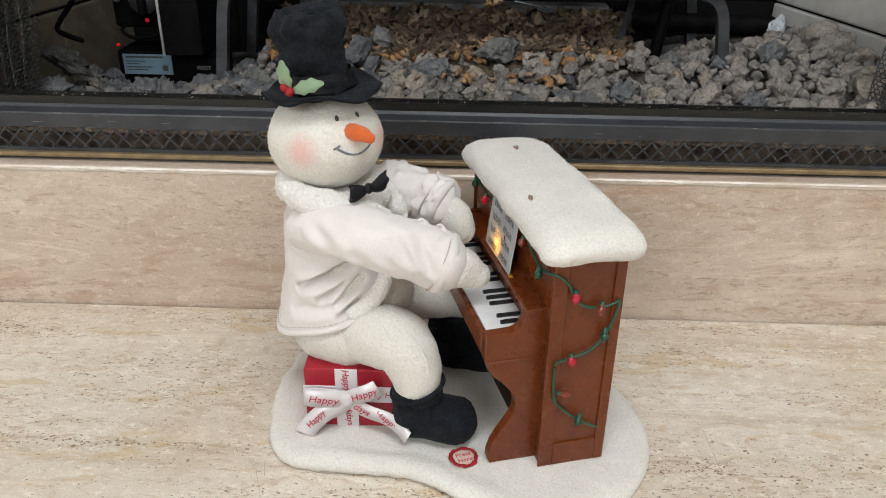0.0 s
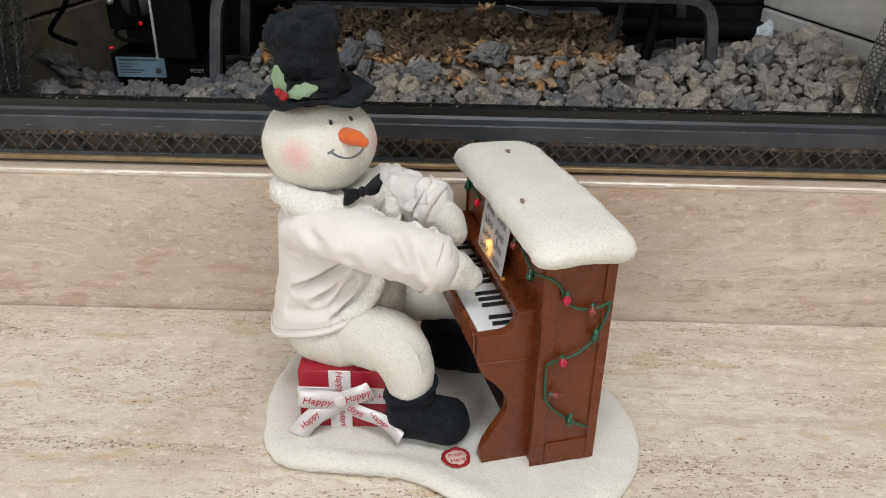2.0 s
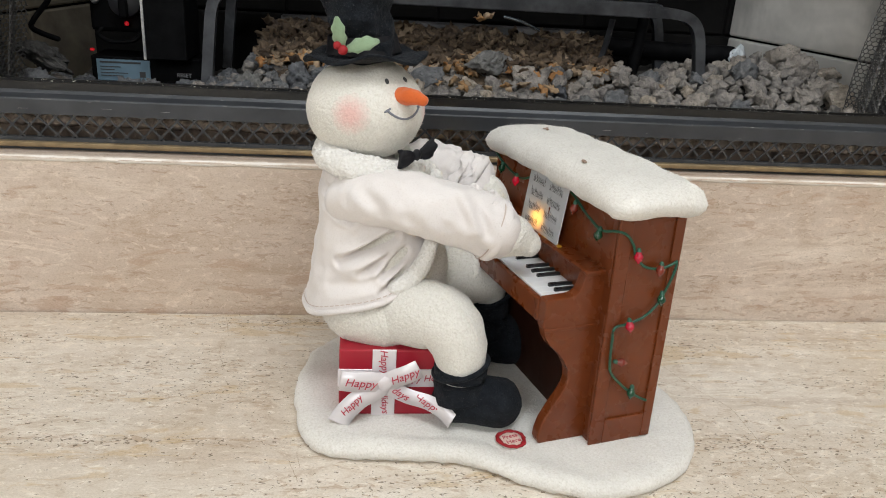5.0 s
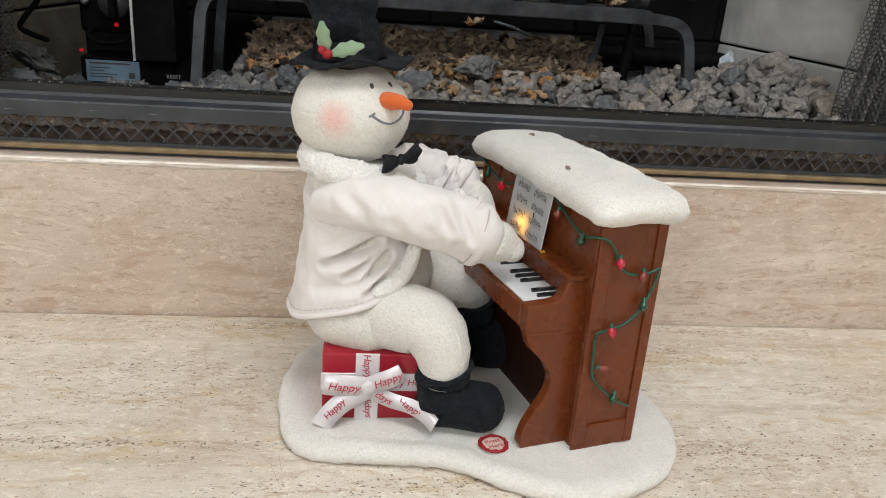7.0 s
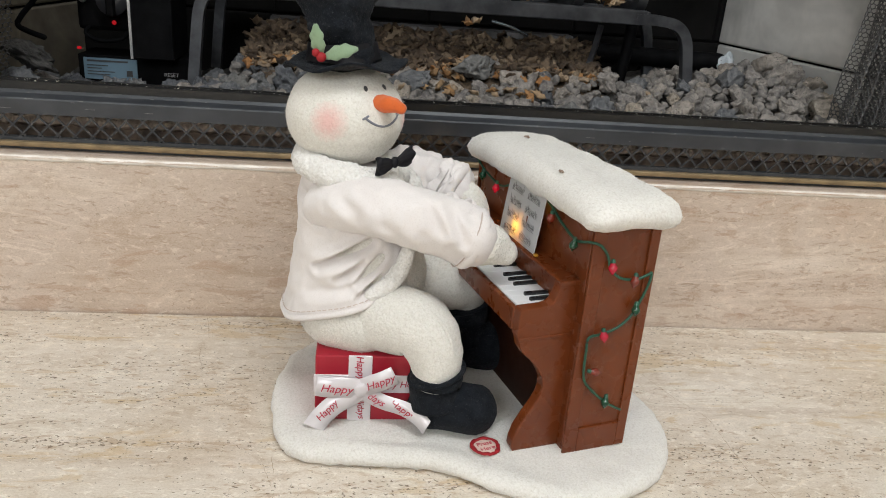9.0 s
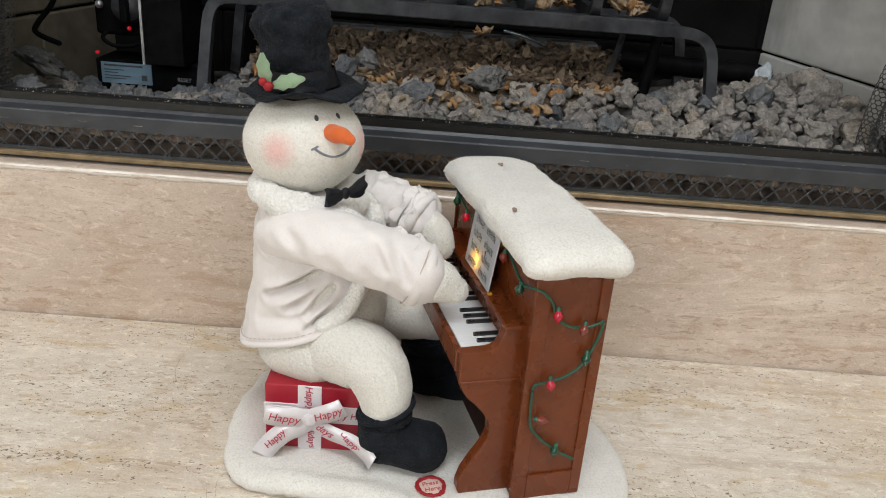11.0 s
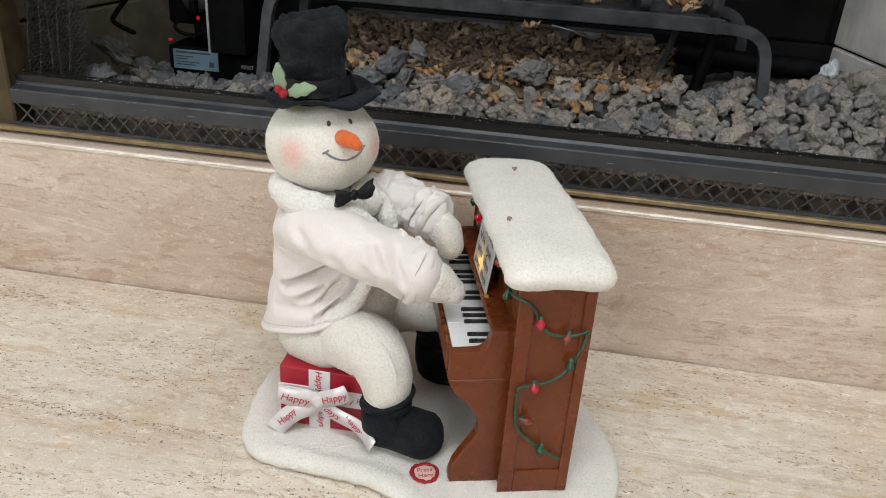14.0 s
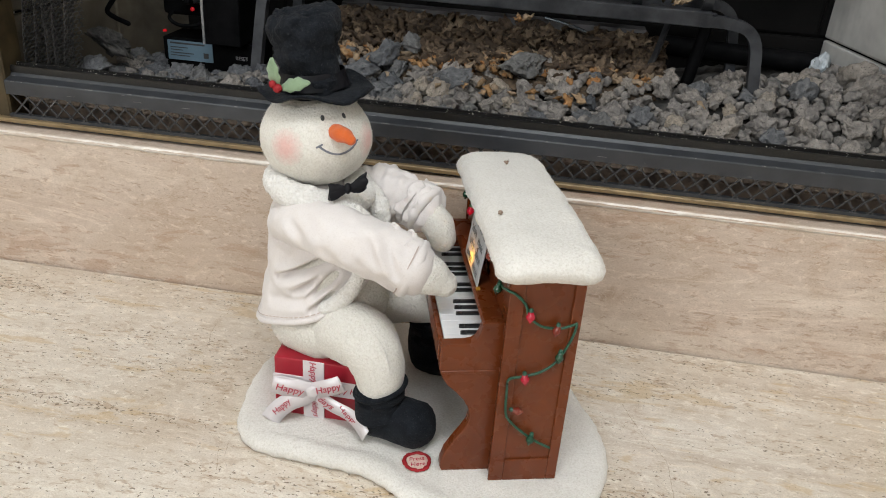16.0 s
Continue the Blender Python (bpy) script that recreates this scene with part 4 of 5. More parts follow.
tagged(part("pilot_tube", bm, speckled("blued_steel_tube", (0.25, 0.32, 0.40), (0.42, 0.50, 0.58), 90, 0.25, 0.9), smooth=True), "thin blued steel pilot tube under the grate", "pilot tube")

# ember wool lying on and under the grate
rnd = random.Random(12)
for (x, y, z, s) in ((0.055, 0.980, 0.298, 0.013), (0.057, 1.0, 0.331, 0.017), (-0.025, 1.03, 0.337, 0.022), (-0.10, 1.04, 0.339, 0.02), (-0.18, 1.05, 0.339, 0.02), (0.14, 1.03, 0.337, 0.024), (0.165, 1.06, 0.344, 0.02), (0.222, 1.02, 0.337, 0.023), (0.238, 1.01, 0.335, 0.018), (0.07, 1.05, 0.339, 0.02)):
    bm = bmesh.new()
    for _ in range(7 if s > 0.014 else 4):
        flake(bm, (x + rnd.uniform(-1, 1) * s * 0.7, y + rnd.uniform(-1, 1) * s * 0.5, z + rnd.uniform(-0.4, 0.6) * s * 0.6), s * rnd.uniform(0.45, 0.75), rnd)
    tagged(part("wool_tuft", bm, M_WOOL_O, smooth=True), "tan tuft of ember wool caught on the grate", "ember wool", "ember wool tufts")
bm = prism([(0.0, 0.0), (0.05, -0.022), (0.046, 0.07), (0.01, 0.06)], 0, 0.01, 0.001, 1)
ob = tagged(part("log_end", bm, speckled("ceramic_log", (0.24, 0.17, 0.11), (0.42, 0.32, 0.22), 60, 0.9, 0, 0.8, 0.003, 200)), "ragged tan end of a ceramic log on the grate", "ceramic log")
ob.matrix_world = pose(0.315, 1.03, 0.385)
bm = bmesh.new()
vs = tube(bm, [(-0.33, 1.05, 0.325), (-0.28, 1.03, 0.327), (-0.25, 1.02, 0.327)], [0.02, 0.021, 0.02], 18, 5)
rumple(bm, vs, 0.003, 40)
tagged(part("ceramic_log", bm, speckled("pinkish_log", (0.20, 0.14, 0.12), (0.32, 0.24, 0.21), 60, 0.9, 0, 0.8, 0.003, 200), smooth=True), "dusty pinkish ceramic log end resting on the grate", "ceramic log")

# gas valve with its receiver box, at the side of the firebox
valve = thing("gas_valve_unit", pose(-0.385, 1.0, 0.20), "black gas valve and receiver box with a pale blue label", "gas valve")
part("receiver_box", box((-0.048, 0.0, -0.03), (0.085, 0.06, 0.026), 0.002, 2), M_BLACK, valve)
lab = part("label_plate", box((-0.041, -0.0016, -0.004), (0.023, -0.0004, 0.022)), M_LABEL, valve, "pale blue printed label")
bm = bmesh.new()
for z, xa, xb in ((0.0175, -0.037, 0.012), (0.0125, -0.037, -0.012), (0.009, -0.037, -0.02), (0.005, -0.037, -0.004), (0.0015, -0.037, -0.01)):
    box((xa, -0.0021, z), (xb, -0.0017, z + (0.0022 if z > 0.017 else 0.0011)), 0, 1, bm)
box((0.010, -0.0021, 0.001), (0.017, -0.0017, 0.008), 0, 1, bm)
part("print", bm, M_INK, lab)
lettering("word", "RESET", 0.0068, pose(0.064, -0.0006, 0.0055, 90, 0, 0), M_ALU, valve, 0.0)
part("valve_body", box((-0.045, 0.002, 0.055), (0.018, 0.06, 0.15), 0.005, 2), M_BLACK, valve)
bm = bmesh.new()
tube(bm, [(0.0, 0.004, 0.092), (0.0, -0.010, 0.092)], [0.020, 0.018], 24, 3, 0, False)
knob = part("control_knob", bm, plastic("dark_grey_knob", (0.03, 0.03, 0.033), (0.05, 0.05, 0.055), 0.45), valve, "", True)
part("knob_grip", box((-0.0045, -0.020, 0.074), (0.0045, -0.008, 0.110), 0.002, 2), M_BLACK, knob)
bm = bmesh.new()
ball(bm, (-0.033, -0.002, 0.108), (0.006, 0.006, 0.006), 0, 14, 10)
ball(bm, (-0.036, -0.001, 0.092), (0.005, 0.005, 0.005), 0, 14, 10)
part("fitting", bm, M_ALU, valve, "bright metal fitting", True)
bm = bmesh.new()
ball(bm, (0.0, -0.004, 0.066), (0.0028, 0.0028, 0.0028), 0, 12, 8)
part("indicator_lamp", bm, M_LED, valve, "small red indicator lamp", True)
bm = bmesh.new()
ball(bm, (-0.047, 0.006, 0.032), (0.003, 0.003, 0.002), 0, 12, 8)
part("indicator_lamp", bm, M_LED, valve, "small red indicator lamp", True)
part("heat_shield", box((0.026, -0.030, 0.028), (0.075, 0.05, 0.17), 0.001, 1), M_BLACK, valve)
part("shield_edge", box((0.0245, -0.032, 0.028), (0.0275, -0.0302, 0.17)), M_ALU, valve, "bare scratched metal edge")
bm = bmesh.new()
tube(bm, [(-0.028, 0.006, 0.062), (-0.036, 0.0, 0.052), (-0.02, -0.006, 0.044), (0.006, -0.004, 0.046), (0.014, 0.006, 0.056)], [0.0026] * 5, 8, 5)
part("cable_loop", bm, M_BLACK, valve, "", True)

bm = bmesh.new()
tube(bm, [(-0.450, 0.965, 0.40), (-0.450, 0.962, 0.34), (-0.455, 0.957, 0.300), (-0.474, 0.950, 0.272), (-0.478, 0.948, 0.262), (-0.467, 0.946, 0.256), (-0.449, 0.944, 0.2505)], [0.0032] * 7, 10, 6)
tagged(part("loose_cable", bm, M_BLACK, smooth=True), "loose black cable hanging at the firebox side wall", "cable")

# ---- snow base of the musical decoration ----
OUT = [(-0.140, 0.515), (-0.118, 0.488), (-0.075, 0.481), (-0.015, 0.476), (0.030, 0.450), (0.085, 0.433), (0.147, 0.452), (0.182, 0.500), (0.184, 0.560), (0.158, 0.625), (0.120, 0.700), (0.060, 0.722), (-0.050, 0.702), (-0.125, 0.662), (-0.149, 0.590)]
edge = catmull([(x, y, 0) for x, y in OUT], 16, True)
mid = sum(edge, Vector()) / len(edge)
bm = bmesh.new()
rings = []
for inset, z in ((0.006, 0.0006), (0.0015, 0.0025), (0.0, 0.0070), (0.0016, 0.0112), (0.0055, 0.0138), (0.0105, 0.0147), (0.016, 0.0147)):
    ring = []
    for i, p in enumerate(edge):
        d = (edge[(i + 1) % len(edge)] - edge[i - 1]).normalized()
        inn = Vector((-d.y, d.x, 0))
        ring.append(p + inn * inset + Vector((0, 0, z)))
    rings.append(ring)
for k in (0.76, 0.70, 0.60, 0.50, 0.40, 0.30, 0.20, 0.10, 0.03):
    rings.append([mid + (p - mid) * k + Vector((0, 0, 0.0128)) for p in edge])
vs = loft(bm, rings)
rumple(bm, vs, 0.0016, 38, 2.0, 3)
rumple(bm, vs, 0.0007, 190, 4.0, 2)
for v in vs:
    v.co.z = max(v.co.z, 0.0003)
bm.normal_update()
fuzz(bm, lambda f: f.normal.z > -0.3 and f.calc_center_median().y < 0.70, 20, 0.0014, 31)
base = part("snow_base", bm, M_SNOW, None, "", True)
tagged(base, "flat puffy white felt snow base standing on the hearth", "snow base")

# press badge
badge = thing("press_badge", pose(0.026, 0.4930, 0.0134, 0, 0, 20), "small round red-rimmed cloth badge sewn to the snow base", "badge")
bm = bmesh.new()
rr = [[Vector((0.0108 * k * math.cos(a), 0.0108 * k * math.sin(a), z)) for a in [2 * math.pi * i / 30 for i in range(30)]] for k, z in ((1.0, 0.0), (1.0, 0.0012), (0.6, 0.0016), (0.1, 0.0017))]
loft(bm, rr)
part("disc", bm, M_BADGE, badge, "pale pink cloth disc", True)
bm = bmesh.new()
pts = [(0.0106 * (1 + 0.025 * math.sin(3 * a)) * math.cos(a), 0.0106 * (1 + 0.025 * math.sin(3 * a)) * math.sin(a), 0.0014) for a in [2 * math.pi * i / 24 for i in range(24)]]
vs = tube(bm, pts, [0.0016] * 24, 8, 3, 0, False, True, 0.7)
rumple(bm, vs, 0.0008, 320, 3)
part("rim", bm, M_BERRY, badge, "ragged red stitched rim", True)
lettering("word", "Press", 0.0062, pose(0, 0.0028, 0.0018), M_REDINK, badge, 0.15)
lettering("word", "Here", 0.0062, pose(0, -0.0036, 0.0018), M_REDINK, badge, 0.15)

# ---- toy piano ----
PC = pose(0.0861, 0.5945, 0.0128, 0, 0, 15.5)
piano = thing("toy_piano", PC, "glossy brown plastic toy upright piano with a snow-covered lid", "toy piano")
Z0 = 0.0128


def zz(z):
    return z - Z0


HY = 0.104
TOPZ = zz(0.2045)
for sy in (-1, 1):
    # side: a board with a raised frame round a sunken panel
    y_out, y_in = sy * HY, sy * (HY - 0.014)
    sp = part("side_panel", box((-0.026, min(y_out, y_in) + 0.001, 0.0), (0.0275, max(y_out, y_in) - 0.001, TOPZ), 0.0008, 1), M_PIANO, piano)
    yo = sy * (HY - 0.0012)
    for lo, hi in (((-0.0285, 0.0), (-0.0165, TOPZ)), ((0.0200, 0.0), (0.0285, TOPZ)), ((-0.0165, 0.0), (0.0200, 0.022))):
        part("moulding", box((lo[0], min(yo, yo + sy * 0.0022), lo[1]), (hi[0], max(yo, yo + sy * 0.0022), hi[1]), 0.0009, 2), M_PIANO, sp)
    # cheek with the scrolled leg below it
    prof = [(-0.024, 0.0), (-0.0655, 0.0), (-0.0672, 0.004), (-0.0668, 0.010), (-0.0640, 0.020), (-0.0580, 0.031), (-0.0515, 0.041), (-0.0475, 0.049), (-0.0463, 0.056), (-0.0475, 0.064), (-0.0525, 0.073), (-0.0595, 0.081), (-0.0660, 0.087), (-0.0705, 0.094), (-0.0725, 0.101), (-0.0735, 0.103), (-0.0735, 0.1235), (-0.0725, 0.1255),
            (-0.0545, 0.1260), (-0.0500, 0.1270), (-0.0465, 0.1295), (-0.0445, 0.1340), (-0.0430, 0.1400), (-0.0415, 0.1455), (-0.024, 0.1458)]
    ya, yb = sorted((sy * 0.0915, sy * 0.0812))
    ck = part("cheek", prism(prof, ya, yb, 0.0012, 2), M_PIANO, piano)
    # horizontal step line between arm and leg
    yl = sy * 0.0915
    part("step_line", box((-0.0728, min(yl, yl + sy * 0.0009), 0.0995), (-0.0285, max(yl, yl + sy * 0.0009), 0.1022), 0.0004, 1), M_PIANO, ck)
part("back_board", box((0.0215, -HY + 0.005, 0.0), (0.0272, HY - 0.005, TOPZ), 0.0005, 1), M_PIANO, piano)
part("upper_front", box((-0.0270, -HY + 0.005, 0.135), (-0.0215, HY - 0.005, TOPZ), 0.0005, 1), M_PIANO, piano)
part("lower_front", box((-0.0265, -HY + 0.005, 0.0), (-0.0215, HY - 0.005, 0.112), 0.0005, 1), M_PIANO, piano)
# dark sheet laid over the lower front to paint the shade below the keybed
part("knee_shade", box((-0.0285, -0.0808, 0.0), (-0.0267, 0.0808, 0.1028), 0.0003, 1), plastic("knee_shade_brown", (0.022, 0.0065, 0.003), (0.032, 0.010, 0.0045), 0.5, 0.0, 0.2), piano, "dark sheet painting the shade under the keys")
part("top_board", box((-0.028, -HY, TOPZ - 0.004), (0.0285, HY, TOPZ - 0.0002), 0.0008, 1), M_PIANO, piano)
part("key_bed", box((-0.070, -0.0815, 0.103), (-0.0262, 0.0815, 0.1195), 0.0008, 1), M_PIANO, piano)
part("key_slip", box((-0.0742, -0.0815, 0.104), (-0.0696, 0.0815, 0.1225), 0.0014, 2), M_PIANO, piano)
shelf = [(-0.0265, 0.1465), (-0.0420, 0.1465), (-0.0436, 0.1454), (-0.0436, 0.1438), (-0.0424, 0.1428), (-0.0265, 0.1424)]
part("fallboard", prism([(-0.0265, 0.1422), (-0.0372, 0.1422), (-0.0352, 0.1400), (-0.0350, 0.1220), (-0.0265, 0.1220)], -0.0811, 0.0811), M_PIANO, piano)
part("music_shelf", prism(shelf, -0.0935, 0.0935, 0.0008, 2), M_PIANO, piano, "glossy brown shelf over the keys")
NW, KY = 17, 0.0808
kw = 2 * KY / NW
wk = mesh_of("white_key", box((-0.0694, -kw / 2 + 0.00004, 0.1180), (-0.0352, kw / 2 - 0.00004, 0.1228), 0.0002, 1), M_KEYW, False)
bk = mesh_of("black_key", box((-0.0560, -0.00165, 0.1215), (-0.0356, 0.00165, 0.1252), 0.0007, 2), M_KEYB, False)
for i in range(NW):
    ob = new("white_key", wk)
    ob.parent = piano
    ob.location = (0, -KY + (i + 0.5) * kw, 0)
    if i < NW - 1 and i not in (2, 6, 9, 13):
        ob = new("black_key", bk)
        ob.parent = piano
        ob.location = (0, -KY + (i + 1) * kw, 0)

# sheet of music leaning on the shelf, with the small lamp behind it
SH = Matrix.Translation((-0.0402, -0.0090, 0.1468)) @ Matrix.Rotation(radians(7), 4, "Y")
sheet = part("music_sheet", box((-0.0006, -0.0322, 0.0), (0.0006, 0.0322, 0.0505), 0.0005, 1), M_SHEET, piano, "white sheet of printed music lit from behind")
sheet.matrix_local = SH
rnd = random.Random(8)
for r in range(4):
    for c in (-1, 1):
        bm = bmesh.new()
        y0, z0 = c * 0.0142, 0.0425 - r * 0.0115
        for k in range(5):
            z = z0 - k * 0.0011
            box((-0.00082, y0 - 0.0105, z - 0.00010), (-0.00062, y0 + 0.0105, z + 0.00010), 0, 1, bm)
        for k in range(10):
            y = y0 - 0.0095 + k * 0.0021 + rnd.uniform(-0.0004, 0.0004)
            z = z0 - rnd.uniform(0.0, 0.0045)
            box((-0.00084, y - 0.0006, z - 0.0005), (-0.00062, y + 0.0006, z + 0.0005), 0, 1, bm)
            box((-0.00084, y + 0.0004, z), (-0.00062, y + 0.0006, z + 0.0032), 0, 1, bm)
        part("stave", bm, M_NOTE, sheet)
bm = bmesh.new()
ball(bm, (-0.0358, -0.0035, 0.1575), (0.0018, 0.0018, 0.0055), 0, 12, 10)
# plate and side wall added to keep the lamp's spill off the piano
bh = box((-0.0335, -0.0190, 0.1466), (-0.0325, 0.0120, 0.1720), 0.0003, 1)
box((-0.0385, -0.0200, 0.1466), (-0.0325, -0.0190, 0.1720), 0, 1, bh)
part("lamp_baffle", bh, M_PIANO, piano, "thin brown baffle added behind the sheet lamp")
part("sheet_lamp", bm, M_LAMP, piano, "small amber lamp behind the sheet", True)
# amber block painting the glow that spills out beside the sheet
part("shelf_glow", box((-0.0415, -0.0455, 0.1466), (-0.0380, -0.0415, 0.1485), 0.0005, 1), plastic("amber_glow_colour", (0.45, 0.22, 0.02), (0.55, 0.28, 0.03), 0.3), piano, "small amber piece painting the lamp's glow on the shelf")

# snow on the lid: a thick padded slab, drooping a little at the rim
def round_rect(hx, hy, r, n=14):
    out = []
    for qx, qy, a0 in ((1, 1, 0), (-1, 1, 90), (-1, -1, 180), (1, -1, 270)):
        for i in range(n + 1):
            a = radians(a0 + 90 * i / n)
            out.append((qx * (hx - r) + r * math.cos(a), qy * (hy - r) + r * math.sin(a)))
    # even spacing along the sides
    full = []
    for i, p in enumerate(out):
        q = out[(i + 1) % len(out)]
        d = math.hypot(q[0] - p[0], q[1] - p[1])
        k = max(1, int(d / 0.004))
        full += [(p[0] + (q[0] - p[0]) * j / k, p[1] + (q[1] - p[1]) * j / k) for j in range(k)]
    return full


CHX, CHY = 0.0400, 0.1190
bm = bmesh.new()
rings = []
zb, zt = zz(0.2050), zz(0.2296)
prof = [(0.030, zb), (0.016, zb)]
for i in range(9):
    a = radians(-90 + 180 * i / 8)
    prof.append((0.0118 - 0.0118 * math.cos(a), (zb + zt) / 2 + (zt - zb) / 2 * math.sin(a)))
prof += [(0.0155, zt + 0.0002), (0.021, zt + 0.0004), (0.028, zt + 0.0006), (0.034, zt + 0.0007), (0.0385, zt + 0.0008)]
rim = round_rect(CHX, CHY, 0.015)
for inset, z in prof:
    fx, fy = (CHX - inset) / CHX, (CHY - inset) / CHY
    ring = []
    for x, y in rim:
        px, py = x * fx, y * fy
        e = abs(py) / CHY
        drop = (0.0042 if z > (zb + zt) / 2 else 0.0014) * e ** 4 + (0.0040 if py > 0 else 0.0) * e ** 3 + 0.0028 * (abs(px) / CHX) ** 3
        ring.append(Vector((px - 0.0022, py - 0.0030, z - drop)))
    rings.append(ring)
vs = loft(bm, rings)
rumple(bm, vs, 0.0016, 42, 6.0, 3)
for _ in range(6):
    bmesh.ops.smooth_vert(bm, verts=[v for v in vs if abs(v.co.x) < 0.022 and v.co.z > zt - 0.012], factor=0.5, use_axis_x=False, use_axis_y=False, use_axis_z=True)
bm.normal_update()
fuzz(bm, lambda f: f.normal.z > -0.5, 18, 0.0012, 32)
cover = part("snow_cover", bm, M_SNOW, piano, "thick white felt snow padding on the lid", True)
for lx, ly in ((-0.0290, -0.0480), (-0.004, 0.0610)):
    bm = bmesh.new()
    vs = ball(bm, (0, 0, 0), (0.0018, 0.0036, 0.0005), 0, 16, 8)
    rumple(bm, vs, 0.0016, 500, lx * 90)
    ob = part("worn_spot", bm, speckled("dirty_spot", (0.20, 0.125, 0.085), (0.40, 0.30, 0.23), 300, 0.9), cover, "small brown worn spot", True)
    ob.location = (lx, ly, zz(0.2298))

# string of lights over the piano
YS = -HY - 0.0022
wire_pts = [(-0.0300, 0.105, 0.186), (-0.0305, 0.085, 0.180), (-0.0305, 0.050, 0.176), (-0.0300, 0.020, 0.186), (-0.0300, -0.03, 0.190), (-0.0305, -0.062, 0.180), (-0.0310, -0.085, 0.1755), (-0.0300, -0.1015, 0.1760), (-0.0240, YS - 0.001, 0.1750), (-0.0160, YS, 0.1660), (-0.0120, YS, 0.1560), (-0.002, YS, 0.1475), (0.012, YS, 0.1455), (0.0215, YS - 0.001, 0.1490), (0.0240, YS - 0.001, 0.1500),
            (0.0235, YS - 0.001, 0.1420), (0.0200, YS, 0.1290), (0.0130, YS, 0.1150), (0.002, YS, 0.1060), (-0.012, YS, 0.1020), (-0.0220, YS - 0.001, 0.1005), (-0.0225, YS - 0.001, 0.0900), (-0.0215, YS - 0.001, 0.0700), (-0.0175, YS, 0.0600), (-0.006, YS, 0.0480), (0.008, YS, 0.0370), (0.0185, YS, 0.0310)]
wire_pts = [(x, y, z + (0.004 if y < -0.1 else 0.0)) for x, y, z in wire_pts]
bm = bmesh.new()
tube(bm, wire_pts, [0.00105] * len(wire_pts), 8, 6)
part("light_wire", bm, M_GREENWIRE, piano, "green plastic light wire", True)


def bulb(p, tip, material, label):
    """A pear-shaped coloured bulb in its green socket; p is the socket, tip its pointing direction."""
    d = Vector(tip).normalized()
    bm = bmesh.new()
    c = Vector(p)
    tube(bm, [c + d * 0.0024, c + d * 0.0044, c + d * 0.0066, c + d * 0.0084], [0.0024, 0.0034, 0.0028, 0.0011], 14, 4, 0, True, False, 1.0, (0.3, 1, 0.1))
    b = part("bulb", bm, material, piano, label, True)
    bm = bmesh.new()
    tube(bm, [c - d * 0.0006, c + d * 0.0032], [0.0017, 0.0020], 12, 2, 0, True, False, 1.0, (0.3, 1, 0.1))
    part("socket", bm, M_GREENWIRE, b, "", True)


YB = YS - 0.0018
G, R, A = (M_BULB_G, "green bulb"), (M_BULB_R, "red bulb"), (M_BULB_Y, "amber bulb")
for p, d, k in (((-0.0330, -0.0865, 0.1755), (-0.1, 0.1, -1), G), ((-0.0120, YB, 0.1600), (-0.05, -0.25, -1), R), ((0.0100, YB, 0.1475), (-0.25, -0.25, -1), A), ((0.0150, YB, 0.1235), (-0.15, -0.25, -1), G), ((-0.0105, YB, 0.1040), (0.10, -0.25, -1), R),
                ((-0.0170, YB, 0.0700), (1, -0.25, -0.15), A), ((0.0020, YB, 0.0445), (-0.25, -0.25, -1), G), ((-0.0335, -0.0500, 0.1840), (-0.1, 0.1, -1), A), ((-0.0335, 0.0520, 0.1770), (-0.1, 0, -1), R), ((-0.0335, 0.0820, 0.1800), (-0.1, 0, -1), G)):
    bulb((p[0], p[1], p[2] + (0.006 if p[1] < -0.1 else 0.001)), d, *k)

# ---- gift box ----
GX0, GX1, GY0, GY1, GZ0, GZ1 = -0.111, -0.022, 0.531, 0.606, 0.0128, 0.0725
gift = thing("gift_box", pose((GX0 + GX1) / 2, GY0, GZ0), "shiny dark red gift box tied with a silver satin ribbon", "gift box")
gx, gz = (GX1 - GX0) / 2, GZ1 - GZ0
part("carton", box((-gx, 0, 0), (gx, GY1 - GY0, gz), 0.0012, 2), M_GIFT, gift)
BX = -0.0085
part("upright_band", box((BX - 0.0095, -0.0016, 0.0), (BX + 0.0095, -0.0004, gz + 0.0010), 0.0003, 1), M_RIBBON, gift)
part("level_band", box((-gx - 0.0010, -0.0010, 0.0265), (gx + 0.0010, 0.0006, 0.0425), 0.0003, 1), M_RIBBON, gift)
FACE = Matrix(((1, 0, 0, 0), (0, 0, -1, 0), (0, 1, 0, 0), (0, 0, 0, 1)))


def on_face(x, y, z, turn):
    return Matrix.Translation((x, y, z)) @ FACE @ Matrix.Rotation(radians(turn), 4, "Z")


lettering("word", "Happy", 0.0085, on_face(BX, -0.0019, 0.050, -85), M_REDINK, gift, 0.25)
lettering("word", "Holidays", 0.0080, on_face(BX + 0.001, -0.0019, 0.016, -85), M_REDINK, gift, 0.25)
lettering("word", "Happy Holidays", 0.0080, on_face(0.026, -0.0013, 0.0345, 3), M_REDINK, gift, 0.25)
bow = thing("ribbon_bow", pose(0, 0, 0), "", "")
for key in ("label", "category"):
    if key in bow:
        del bow[key]
bow.parent = gift
KN = Vector((BX + 0.001, -0.0062, 0.0335))


def satin(name, line, width, side, words=()):
    bm = bmesh.new()
    strip(bm, catmull(line, 8), width, side, 0.0005)
    ob = part(name, bm, M_RIBBON, bow, "", True)
    for text, size, m in words:
        lettering("word", text, size, m, M_REDINK, ob, 0.25)
    return ob


